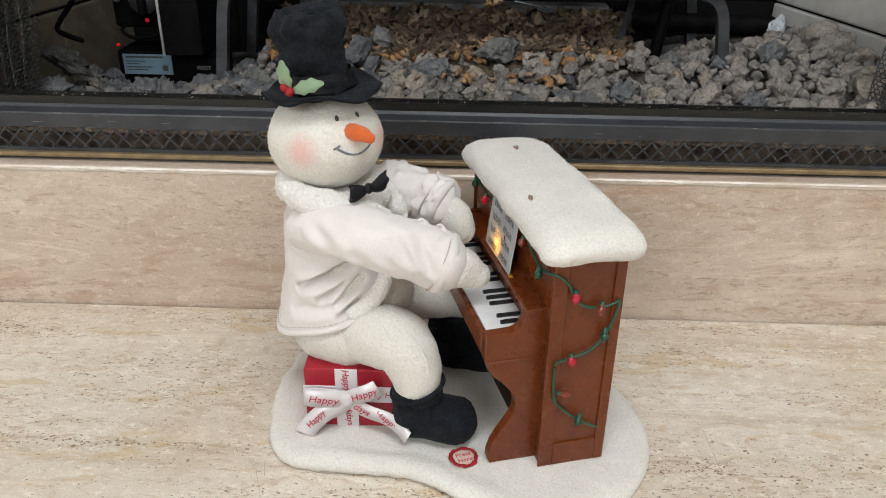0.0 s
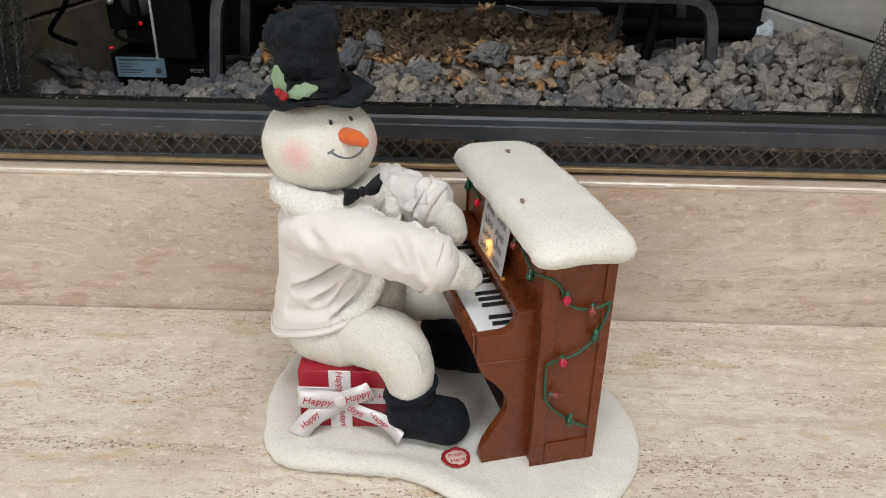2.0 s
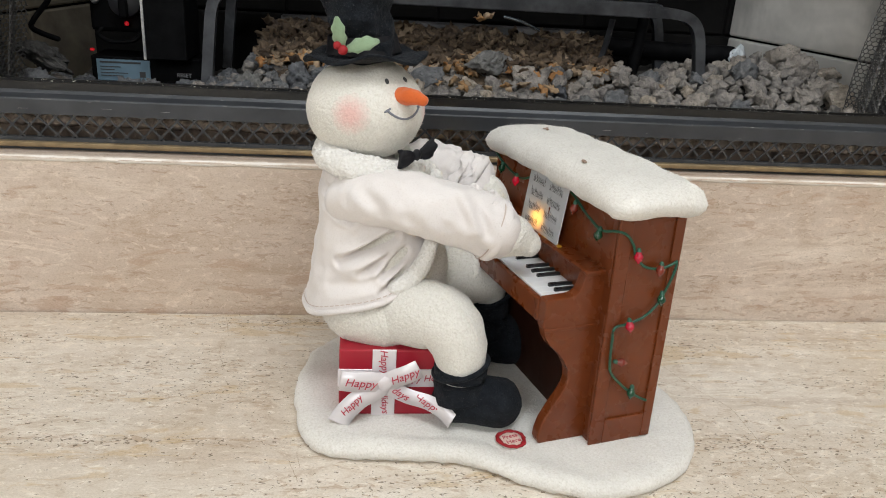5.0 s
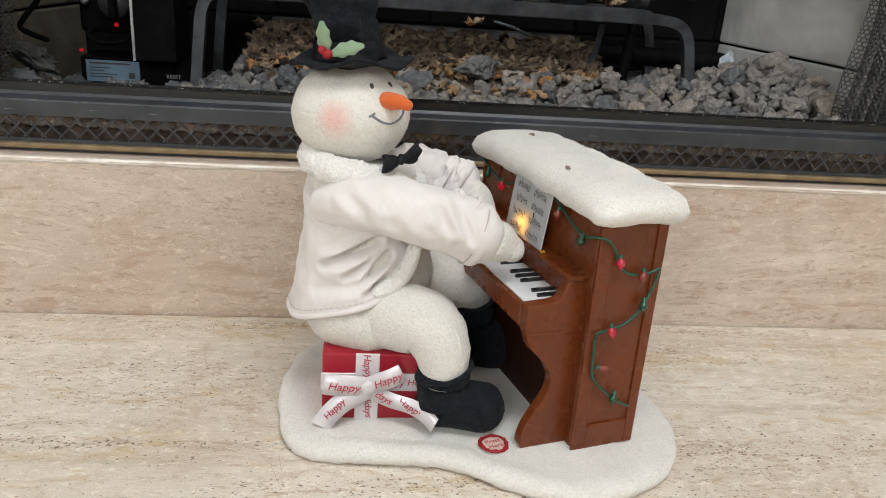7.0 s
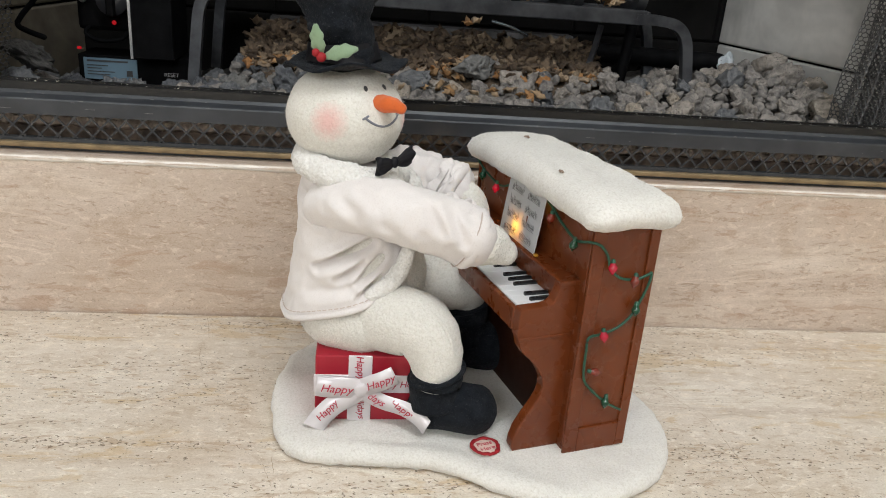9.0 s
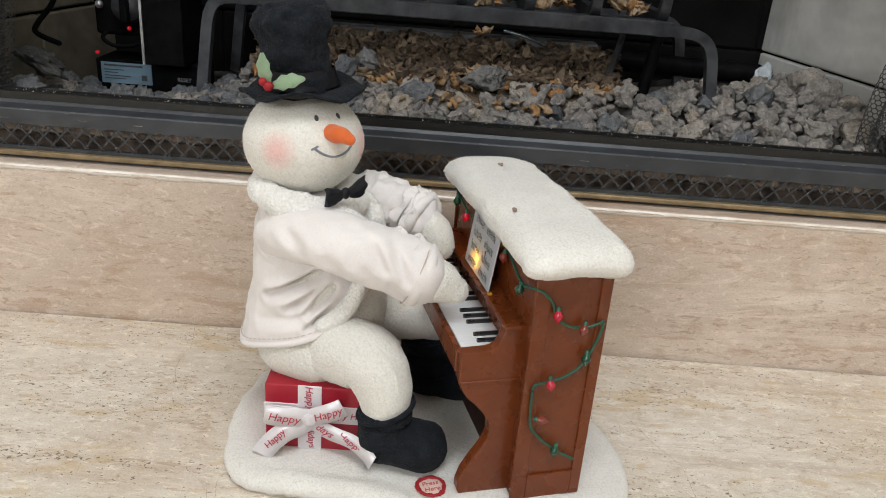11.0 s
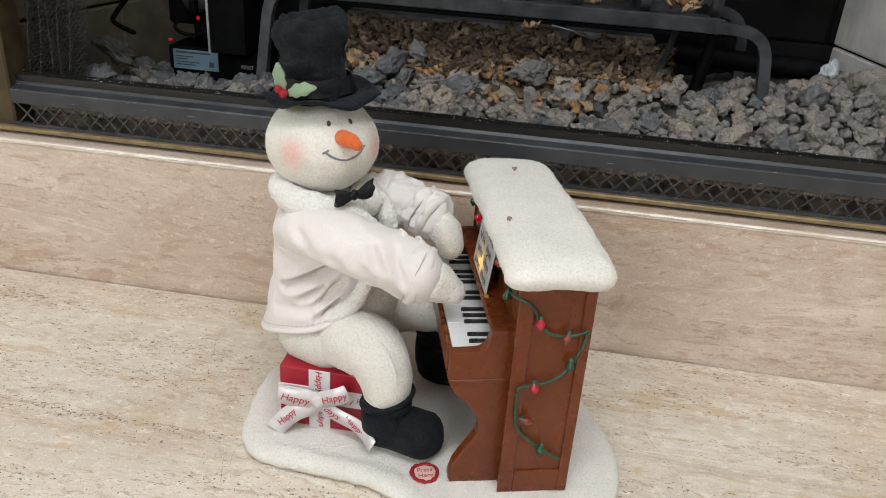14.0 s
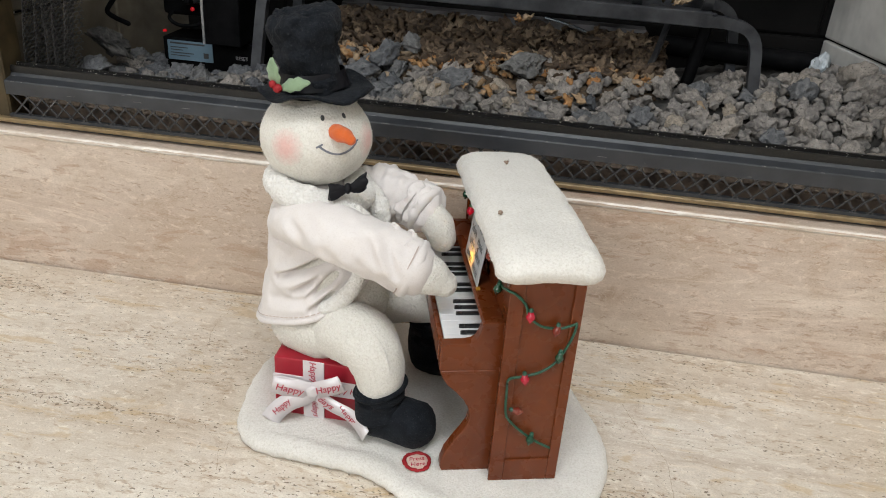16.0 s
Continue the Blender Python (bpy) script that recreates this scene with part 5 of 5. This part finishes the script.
up = Vector((0, 0, 1))
satin("bow_loop", [KN, KN + Vector((-0.010, -0.0040, 0.003)), KN + Vector((-0.024, -0.0060, 0.004)), KN + Vector((-0.0355, -0.0034, 0.004)), KN + Vector((-0.024, -0.0002, 0.002)), KN + Vector((-0.008, 0.001, 0))], 0.0178, lambda t: up + Vector((0.12, 0, 0)),
      [("Happy", 0.0098, Matrix.Translation(KN + Vector((-0.0195, -0.0068, 0.0030))) @ FACE @ Matrix.Rotation(radians(-4), 4, "Z"))])
satin("bow_loop", [KN, KN + Vector((0.009, -0.0044, 0.007)), KN + Vector((0.018, -0.0064, 0.012)), KN + Vector((0.0265, -0.0036, 0.015)), KN + Vector((0.018, -0.0002, 0.008)), KN + Vector((0.006, 0.001, 0.002))], 0.0165, lambda t: up + Vector((-0.5, 0, 0)),
      [("Happy", 0.0092, Matrix.Translation(KN + Vector((0.0150, -0.0072, 0.0098))) @ FACE @ Matrix.Rotation(radians(24), 4, "Z"))])
satin("ribbon_tail", [KN, KN + Vector((-0.009, -0.003, -0.006)), KN + Vector((-0.021, -0.006, -0.012)), KN + Vector((-0.031, -0.008, -0.022)), KN + Vector((-0.037, -0.009, -0.0315))], 0.0170, lambda t: Vector((-0.45 - 0.35 * t, 0.1, 0.85 - 0.5 * t)),
      [("Happy", 0.0086, Matrix.Translation(KN + Vector((-0.0265, -0.0086, -0.0160))) @ FACE @ Matrix.Rotation(radians(50), 4, "Z"))])
satin("ribbon_tail", [KN, KN + Vector((0.009, -0.002, -0.006)), KN + Vector((0.020, -0.004, -0.0105)), KN + Vector((0.035, -0.0085, -0.0130)), KN + Vector((0.046, -0.0165, -0.0160)), KN + Vector((0.0530, -0.0225, -0.0215))], 0.0135, lambda t: up + Vector((0.45, 0, 0)),
      [("days", 0.0088, Matrix.Translation(KN + Vector((0.0125, -0.0046, -0.0075))) @ FACE @ Matrix.Rotation(radians(-34), 4, "Z")), ("Happy", 0.0088, Matrix.Translation(KN + Vector((0.0335, -0.0094, -0.0132))) @ Matrix.Rotation(radians(-28), 4, "Z") @ FACE @ Matrix.Rotation(radians(-20), 4, "Z"))])
bm = bmesh.new()
vs = ball(bm, KN + Vector((0, -0.002, 0)), (0.0058, 0.0036, 0.0062), 0, 18, 12)
rumple(bm, vs, 0.0012, 240)
part("knot", bm, M_RIBBON, bow, "", True)

# ---- snowman: one soft figure ----
HC = Vector((-0.094, 0.605, 0.2505))
HR = Vector((0.0470, 0.0465, 0.0415))


def on_head(az, el, lift=0.0):
    a, e = radians(az), radians(el)
    d = Vector((math.cos(e) * math.cos(a), math.cos(e) * math.sin(a), math.sin(e)))
    return Vector((HC.x + d.x * (HR.x + lift), HC.y + d.y * (HR.y + lift), HC.z + d.z * (HR.z + lift)))


M_FACE = face_mat((on_head(-105, 5), on_head(-5, 5)))
DOLL = [M_FLEECE, M_FACE, M_SUEDE, M_SHERPA, M_FELT, M_NOSE, M_HOLLY, M_BERRY, M_SATIN, M_SMILE, M_STITCH, M_INK]
FLEECE, FACE_I, SUEDE, SHERPA, FELT, NOSE, HOLLY, BERRY, SATIN, SMILE, STITCH, INK = range(12)
bm = bmesh.new()
# belly and seat
vs = ball(bm, (-0.074, 0.592, 0.118), (0.052, 0.048, 0.066), FLEECE, 40, 28)
vs += ball(bm, (-0.076, 0.583, 0.0905), (0.053, 0.052, 0.0355), FLEECE, 40, 24)
rumple(bm, vs, 0.002, 40, 1)
# legs and boots: the near pair, then the far pair
vs = tube(bm, [(-0.080, 0.572, 0.088), (-0.053, 0.551, 0.0975), (-0.029, 0.535, 0.0985), (-0.0168, 0.526, 0.082), (-0.0150, 0.5235, 0.060)], [0.027, 0.0285, 0.0265, 0.0228, 0.0188], 28, 7, FLEECE)
vs += tube(bm, [(-0.052, 0.615, 0.094), (-0.020, 0.617, 0.104), (0.004, 0.622, 0.100), (0.017, 0.630, 0.088), (0.018, 0.633, 0.070)], [0.027, 0.029, 0.027, 0.0225, 0.019], 28, 7, FLEECE)
rumple(bm, vs, 0.0016, 50, 2)
tube(bm, [(-0.043, 0.5345, 0.1215), (-0.030, 0.5250, 0.1205), (-0.0155, 0.5165, 0.1125), (-0.0065, 0.5105, 0.0985), (-0.0040, 0.5085, 0.0860)], [0.0011, 0.0015, 0.0016, 0.0015, 0.0010], 10, 6, FLEECE)
for (ax, ay, far) in ((-0.0130, 0.5235, 0), (0.018, 0.633, 1)):
    vs = tube(bm, [(ax - 0.001, ay, 0.064 + 0.012 * far), (ax - 0.001, ay, 0.050), (ax + 0.001, ay - 0.001, 0.036)], [0.0212 + 0.005 * far, 0.0215 + 0.006 * far, 0.0225 + 0.006 * far], 26, 5, FELT, False)
    rumple(bm, vs, 0.0012, 70, 4)
    vs = tube(bm, [(ax - 0.005, ay + 0.001, 0.0300), (ax + 0.012, ay - 0.002, 0.0330), (ax + 0.0295, ay - 0.005, 0.0325)], [0.0180 + 0.004 * far, 0.0200 + 0.004 * far, 0.0208 + 0.003 * far], 28, 6, FELT)
    for v in vs:
        v.co.z = max(v.co.z, 0.0128)
    rumple(bm, vs, 0.0010, 60, 5)
    ring = [(ax - 0.001 + (0.0214 + 0.005 * far) * math.cos(a), ay + (0.0214 + 0.005 * far) * math.sin(a), 0.0630 + 0.012 * far + 0.007 * math.cos(a)) for a in [2 * math.pi * i / 16 for i in range(16)]]
    tube(bm, ring, [0.0021] * 16, 8, 3, FELT, False, True)


def crease(verts, *lines):
    """Press folds into cloth on the near side: each line runs between two (x, z) points, with a width and a depth."""
    for (p, q, w, dpt) in lines:
        a, b = Vector(p), Vector(q)
        for v in verts:
            if v.co.y > 0.60:
                continue
            c = Vector((v.co.x, v.co.z))
            t = max(0, min(1, (c - a).dot(b - a) / (b - a).length_squared))
            d = (c - (a + (b - a) * t)).length
            fade = math.sin(math.pi * (0.15 + 0.7 * t))
            v.co.y += dpt * fade * (math.exp(-(d / w) ** 2) - 0.5 * math.exp(-((d - 1.8 * w) / w) ** 2))


# jacket: a flared shell with a slanting hem, open over the belly
def jacket_ring(t, shrink=0.0):
    """t runs from the hem (0) to the neck (1)."""
    cx = -0.087 - 0.005 * t
    cy = 0.590 + 0.008 * t
    rx = 0.0515 - 0.0165 * t
    ry = 0.0525 - 0.014 * t
    out = []
    n = 216
    for i in range(n):
        a = 2 * math.pi * i / n
        c, s = math.cos(a), math.sin(a)
        hem = 0.1085 + 0.0200 * c + 0.032 * max(0, c - 0.3) ** 1.3 + 0.0012 * math.sin(3 * a + 1)
        z = hem + (0.212 - hem) * t
        flare = 0.0035 * (1 - t) ** 3
        fold = (1 - t) * 0.0011 * math.sin(7 * a + 2 * t) + 0.0016 * math.exp(-((t - 0.45) / 0.2) ** 2) * math.sin(4 * a + 9 * t)
        out.append(Vector((cx + (rx + flare + fold - shrink) * c, cy + (ry + flare + fold - shrink) * s, z)))
    return out


ts = [i / 76 for i in range(77)]
rings = [jacket_ring(0.03, 0.005), jacket_ring(0.0, 0.0042)] + [[p + Vector((0, 0, -0.0012)) for p in jacket_ring(0.0, 0.002)]] + [jacket_ring(t) for t in ts]
vs = loft(bm, rings, SUEDE, (False, True))
rumple(bm, vs, 0.0026, 30, 7, 3)
# pulled creases running from the armpit towards the hem
crease(vs, ((-0.112, 0.140), (-0.070, 0.163), 0.0034, 0.0105), ((-0.096, 0.133), (-0.074, 0.147), 0.0028, 0.0055), ((-0.078, 0.134), (-0.062, 0.150), 0.0032, 0.0095), ((-0.126, 0.194), (-0.098, 0.180), 0.0034, 0.0095), ((-0.122, 0.182), (-0.104, 0.172), 0.0030, 0.0060), ((-0.118, 0.118), (-0.086, 0.130), 0.0045, 0.0035), ((-0.078, 0.120), (-0.062, 0.136), 0.0028, 0.0060))
# turned hem and its stitching
hem = jacket_ring(0.0)
tube(bm, [p + Vector((0, 0, 0.0008)) for p in hem[::9]], [0.0026] * 24, 8, 3, SUEDE, False, True)
st = jacket_ring(0.055)
for i in range(0, 216, 3):
    a, b = st[i], st[(i + 3) % 216]
    o = Vector((a.x + 0.087, a.y - 0.588, 0)).normalized() * 0.0021
    tube(bm, [a + o, a + o + (b - a) * 0.6], [0.00042] * 2, 5, 1, STITCH)
# sherpa facing on the open front edge
tube(bm, [(-0.068, 0.542, 0.1215), (-0.056, 0.545, 0.129), (-0.046, 0.550, 0.141), (-0.040, 0.554, 0.158)], [0.0064, 0.0076, 0.0070, 0.0055], 24, 12, SHERPA)
# collar: a thick rolled sherpa band, with lapels down the front
col = []
for i in range(20):
    a = 2 * math.pi * i / 20
    c, s = math.cos(a), math.sin(a)
    col.append((-0.0885 + 0.0340 * c, 0.597 + 0.0360 * s, 0.2110 - 0.006 * c + 0.001 * s))
vs = tube(bm, col, [0.0136] * 20, 40, 10, SHERPA, False, True, 0.85)
vs += tube(bm, [(-0.062, 0.568, 0.204), (-0.046, 0.566, 0.195), (-0.036, 0.572, 0.180), (-0.032, 0.578, 0.165)], [0.010, 0.011, 0.010, 0.007], 30, 14, SHERPA)
vs += tube(bm, [(-0.052, 0.612, 0.205), (-0.040, 0.606, 0.194), (-0.033, 0.598, 0.178)], [0.010, 0.010, 0.007], 30, 14, SHERPA)
rumple(bm, vs, 0.0020, 70, 3)
rumple(bm, vs, 0.0012, 330, 5)
# sleeves, cuffs and mittens
vs = tube(bm, [(-0.106, 0.568, 0.188), (-0.083, 0.551, 0.1925), (-0.055, 0.542, 0.1915), (-0.024, 0.537, 0.1855), (0.003, 0.535, 0.1760)], [0.0185, 0.0220, 0.0238, 0.0242, 0.0236], 72, 22, SUEDE)
rumple(bm, vs, 0.0030, 30, 9, 3)
crease(vs, ((-0.086, 0.176), (-0.052, 0.171), 0.0045, 0.0035), ((-0.060, 0.186), (-0.038, 0.166), 0.005, 0.0030), ((-0.030, 0.205), (-0.020, 0.186), 0.004, 0.0032), ((-0.014, 0.204), (-0.003, 0.180), 0.0035, 0.0036), ((-0.012, 0.172), (0.000, 0.158), 0.004, 0.0030), ((-0.098, 0.206), (-0.080, 0.190), 0.005, 0.0026))
vs = tube(bm, [(-0.070, 0.634, 0.188), (-0.050, 0.638, 0.194), (-0.026, 0.632, 0.196), (-0.004, 0.622, 0.190)], [0.022, 0.0225, 0.0222, 0.0215], 60, 18, SUEDE)
rumple(bm, vs, 0.0050, 45, 5, 3)
rumple(bm, vs, 0.0022, 110, 6, 2)


def cuff(c, d, r, w, seam=1):
    d = Vector(d).normalized()
    c = Vector(c)
    s = d.cross(Vector((0, 0, 1))).normalized()
    t = s.cross(d)
    for off, rr, th, mi in ((0.0, r, w, SUEDE), (-0.0042, r + w * 0.93, 0.0005, STITCH))[:1 + seam]:
        ring = [c + d * off + (s * math.cos(a) + t * math.sin(a)) * rr * (1 + 0.03 * math.sin(3 * a)) for a in [2 * math.pi * i / 18 for i in range(18)]]
        vv = tube(bm, ring, [th] * 18, 10, 4, mi, False, True)
        if mi == SUEDE:
            rumple(bm, vv, 0.0012, 70, 8)


cuff((0.006, 0.535, 0.1748), (1, 0.0, -0.42), 0.0198, 0.0052)
cuff((0.000, 0.620, 0.189), (0.8, -0.35, -0.35), 0.0185, 0.0050, 0)


def ruffle(c, d, r, flare, reach, a0, a1, waves, seed):
    """Cloth gathered at a cuff: a thin flared band whose free edge waves in and out, over an arc of the sleeve."""
    d = Vector(d).normalized()
    s_ax = d.cross(Vector((0, 0, 1))).normalized()
    t_ax = s_ax.cross(d)
    n_a = 90
    rows = []
    for i in range(n_a + 1):
        u = i / n_a
        a = radians(a0 + (a1 - a0) * u)
        out_dir = s_ax * math.cos(a) + t_ax * math.sin(a)
        ease = min(1.0, 6 * u, 6 * (1 - u))
        w = math.sin(waves * 2 * math.pi * u + seed) + 0.5 * math.sin(waves * 3.7 * math.pi * u + 2 * seed)
        row, back = [], []
        for k in range(6):
            t = k / 5
            lift = r + (flare * (0.35 + 0.65 * t) * ease + 0.0016 * w * t * ease)
            along = -reach * t * (0.75 + 0.25 * math.cos(waves * 1.3 * math.pi * u + seed)) + 0.0010 * w * t
            p = Vector(c) + d * along + out_dir * lift
            row.append(p)
            back.append(p - out_dir * 0.0013)
        rows.append(row + back[::-1])
    vv = loft(bm, rows, SUEDE)
    rumple(bm, vv, 0.0011, 110, seed, 2)


ruffle((0.002, 0.619, 0.188), (0.8, -0.35, -0.35), 0.0205, 0.0030, 0.0100, -60, 250, 7, 1.0)
ruffle((-0.008, 0.623, 0.191), (0.8, -0.35, -0.35), 0.0205, 0.0022, 0.0095, -40, 220, 6, 2.6)
ruffle((0.001, 0.535, 0.1775), (1, 0.0, -0.42), 0.0228, 0.0026, 0.0110, 62, 165, 3, 0.4)
ruffle((-0.010, 0.5355, 0.1815), (1, 0.0, -0.35), 0.0232, 0.0018, 0.0120, 70, 140, 2, 1.9)
vs = tube(bm, [(0.006, 0.535, 0.172), (0.020, 0.5355, 0.1705), (0.0325, 0.536, 0.1645)], [0.0168, 0.0170, 0.0108], 26, 7, FLEECE)
vs += tube(bm, [(0.002, 0.618, 0.188), (0.014, 0.611, 0.180), (0.020, 0.606, 0.168)], [0.0135, 0.0142, 0.0110], 26, 7, FLEECE)
rumple(bm, vs, 0.0012, 60, 4)
# head
vs = ball(bm, HC, HR, FACE_I, 64, 44)
for v in vs:
    if v.co.z < HC.z:
        v.co.z = HC.z + (v.co.z - HC.z) * 0.96
rumple(bm, vs, 0.0009, 45, 3)
# eyes, nose and smile
FAZ = -50
for az in (FAZ - 15, FAZ + 15):
    p = on_head(az, 41, 0.0002)
    n = (p - HC).normalized()
    ball(bm, p, (0.0016, 0.0025, 0.0011), INK, 14, 10, n.to_track_quat("Z", "Y").to_matrix().to_4x4())
nb = on_head(FAZ - 1, 25, -0.001)
vs = tube(bm, [nb, nb + Vector((0.0065, -0.0055, 0.0005)), nb + Vector((0.0115, -0.0095, 0.0)), nb + Vector((0.0155, -0.0130, -0.0008))], [0.0064, 0.0066, 0.0054, 0.0038], 18, 6, NOSE)
rumple(bm, vs, 0.0010, 110, 6)
arc = [on_head(FAZ + 20 * k, 0.5 + 9.5 * k * k, 0.0004) for k in [i / 6 - 1 for i in range(13)]]
tube(bm, arc, [0.0009] * 13, 8, 4, SMILE)
for k in (-1, 1):
    tube(bm, [on_head(FAZ + 20 * k - 2.5, 10 + 3 * k * 0.3, 0.0004), on_head(FAZ + 20 * k + 2.5, 12, 0.0004)], [0.0008] * 2, 6, 2, SMILE)
# bow tie
bc = Vector((-0.0545, 0.5620, 0.2250))
ax = Vector((0.70, 0.36, 0.22)).normalized()
vv = ball(bm, bc, (0.0034, 0.0040, 0.0044), SATIN, 18, 12)
rumple(bm, vv, 0.0008, 220, 2)
for k in (-1, 1):
    # a pleated half of the bow, opening like a fan from the knot
    rows = []
    for i in range(13):
        t = i / 12
        c0 = bc + ax * (0.0018 + 0.0135 * t) * k + Vector((0, -0.0006 * t, 0.0016 * t * t))
        hgt = 0.0024 + 0.0058 * math.sin(min(1.0, t * 1.12) * math.pi / 2) * (1 - 0.12 * t)
        row = []
        for j in range(24):
            a = 2 * math.pi * j / 24
            pleat = 0.0010 * t * math.sin(5 * a + 1.3 * k) + 0.0005 * math.sin(9 * a + 6 * t)
            out = (0.0016 + 0.0017 * t) + pleat
            row.append(c0 + Vector((0, 0, 1)) * hgt * math.sin(a) * (1 + 0.06 * math.sin(4 * a + k)) + Vector((ax.y, -ax.x, 0)) * out * math.cos(a) + ax * k * 0.0012 * t * math.cos(3 * a))
        rows.append(row)
    vv = loft(bm, rows, SATIN)
    rumple(bm, vv, 0.0009, 170, 3 + k, 2)
# hat: crown, band, and a wavy brim
HAT = Vector((-0.097, 0.606, 0.2935))
axis_tilt = Matrix.Rotation(radians(-4), 3, "Y")


def hat_ring(r, z, wave=0.0, dx=0.0, n=56, ph=0.0):
    out = []
    for i in range(n):
        a = 2 * math.pi * i / n
        w = wave * (0.65 * math.cos(5 * (a - radians(-82))) - 1.05 * max(0, math.cos(a - radians(-22))) ** 6 + 0.35 * math.cos(a - radians(60)) + 0.95 * max(0, math.cos(a - radians(-78))) ** 3 + 0.25 * math.cos(3 * a + 1))
        lump = 1 + 0.03 * math.sin(3 * a + ph) + (wave / 0.0047) * 0.10 * max(0.0, math.cos(a - radians(-30)))
        out.append(HAT + axis_tilt @ Vector((r * lump * math.cos(a) + dx, r * lump * 0.98 * math.sin(a), z + w)))
    return out


crown = []
for i in range(30):
    t = i / 29
    z = -0.004 + 0.064 * t
    r = 0.0292 - 0.0056 * math.sin(min(1.0, t / 0.30) * math.pi / 2) + 0.0062 * max(0.0, (t - 0.25) / 0.75) ** 1.1
    r -= 0.0040 * max(0.0, (t - 0.93) / 0.07) ** 2
    # slack cloth: the tube sags into a few soft folds as it rises
    crown.append(hat_ring(r * (1 + 0.030 * math.sin(t * 17 + 0.6)), z - 0.0010 * math.sin(t * 23), 0, -0.0025 * t + 0.0010 * math.sin(t * 9), 72, 5 * t))
for r, z in ((0.0225, 0.0604), (0.018, 0.0598), (0.0135, 0.0590), (0.009, 0.0585), (0.0045, 0.0582), (0.001, 0.058)):
    crown.append(hat_ring(r, z, 0, -0.0025, 72, 5))
vs = loft(bm, crown, FELT, (False, True))
rumple(bm, vs, 0.0058, 36, 11, 3)
rumple(bm, vs, 0.0016, 110, 13, 2)
dent = HAT + Vector((-0.004, -0.004, 0.062))
for v in vs:
    d = v.co - dent
    v.co.z -= 0.0085 * math.exp(-((d.x * 0.9 + d.y * 0.2) / 0.015) ** 2 - ((d.y - 0.3 * d.x) / 0.0060) ** 2) * (1 if v.co.z > HAT.z + 0.05 else 0)
band = [hat_ring(0.0300, 0.0015), hat_ring(0.0282, 0.006), hat_ring(0.0268, 0.0135), hat_ring(0.0262, 0.0145)]
vs = loft(bm, band, SATIN, (False, False))
rumple(bm, vs, 0.0014, 90, 5, 2)
brim = [hat_ring(0.0265, -0.0010), hat_ring(0.033, -0.0005, 0.001), hat_ring(0.040, 0.0002, 0.0028), hat_ring(0.0455, 0.0006, 0.0044), hat_ring(0.0470, -0.0004, 0.0047), hat_ring(0.0462, -0.0020, 0.0046), hat_ring(0.040, -0.0026, 0.0028), hat_ring(0.033, -0.0032, 0.001), hat_ring(0.0265, -0.004)]
vs = loft(bm, brim, FELT, (False, False))
rumple(bm, vs, 0.0012, 60, 12)


# holly sprig on the band
def leaf(p, tip, nrm, w):
    p, tip, nrm = Vector(p), Vector(tip), Vector(nrm).normalized()
    d = tip - p
    s = d.normalized().cross(nrm).normalized()
    rows = []
    for i in range(13):
        t = i / 12
        wid = w * math.sin(math.pi * min(1, t * 0.93 + 0.05)) ** 0.8 * (1 + 0.16 * math.cos(t * 6 * math.pi)) + 0.0004
        c = p + d * t + nrm * 0.0025 * math.sin(math.pi * t)
        rows.append([c - s * wid + nrm * 0.0012, c - nrm * 0.0004, c + s * wid + nrm * 0.0012, c + s * wid + nrm * 0.0002, c - nrm * 0.0014, c - s * wid + nrm * 0.0002])
    loft(bm, rows, HOLLY)


HB = Vector((-0.1120, 0.5670, 0.3000))
leaf(HB, HB + Vector((-0.0045, -0.0005, 0.0235)), (-0.25, -1, 0.2), 0.0047)
leaf(HB + Vector((0.002, 0, 0)), HB + Vector((0.0265, -0.004, 0.0080)), (0.0, -1, 0.5), 0.0050)
vv = ball(bm, HB + Vector((0.0, -0.003, 0.0005)), (0.0038, 0.0034, 0.0036), BERRY, 14, 10)
vv = ball(bm, HB + Vector((-0.004, -0.003, 0.0035)), (0.0030, 0.0028, 0.0030), BERRY, 14, 10)
bm.normal_update()
fuzz(bm, lambda f: f.material_index == FLEECE, 34, 0.0015, 33)
fuzz(bm, lambda f: f.material_index == SHERPA, 55, 0.0020, 34, 0.00022)
fuzz(bm, lambda f: f.material_index == FACE_I, 24, 0.0011, 35, 0.00012)
fuzz(bm, lambda f: f.material_index == FELT, 16, 0.0012, 36, 0.00011)
snowman = part("snowman_doll", bm, DOLL, None, "", True)
tagged(snowman, "soft white snowman doll in cream jacket and black top hat", "doll")
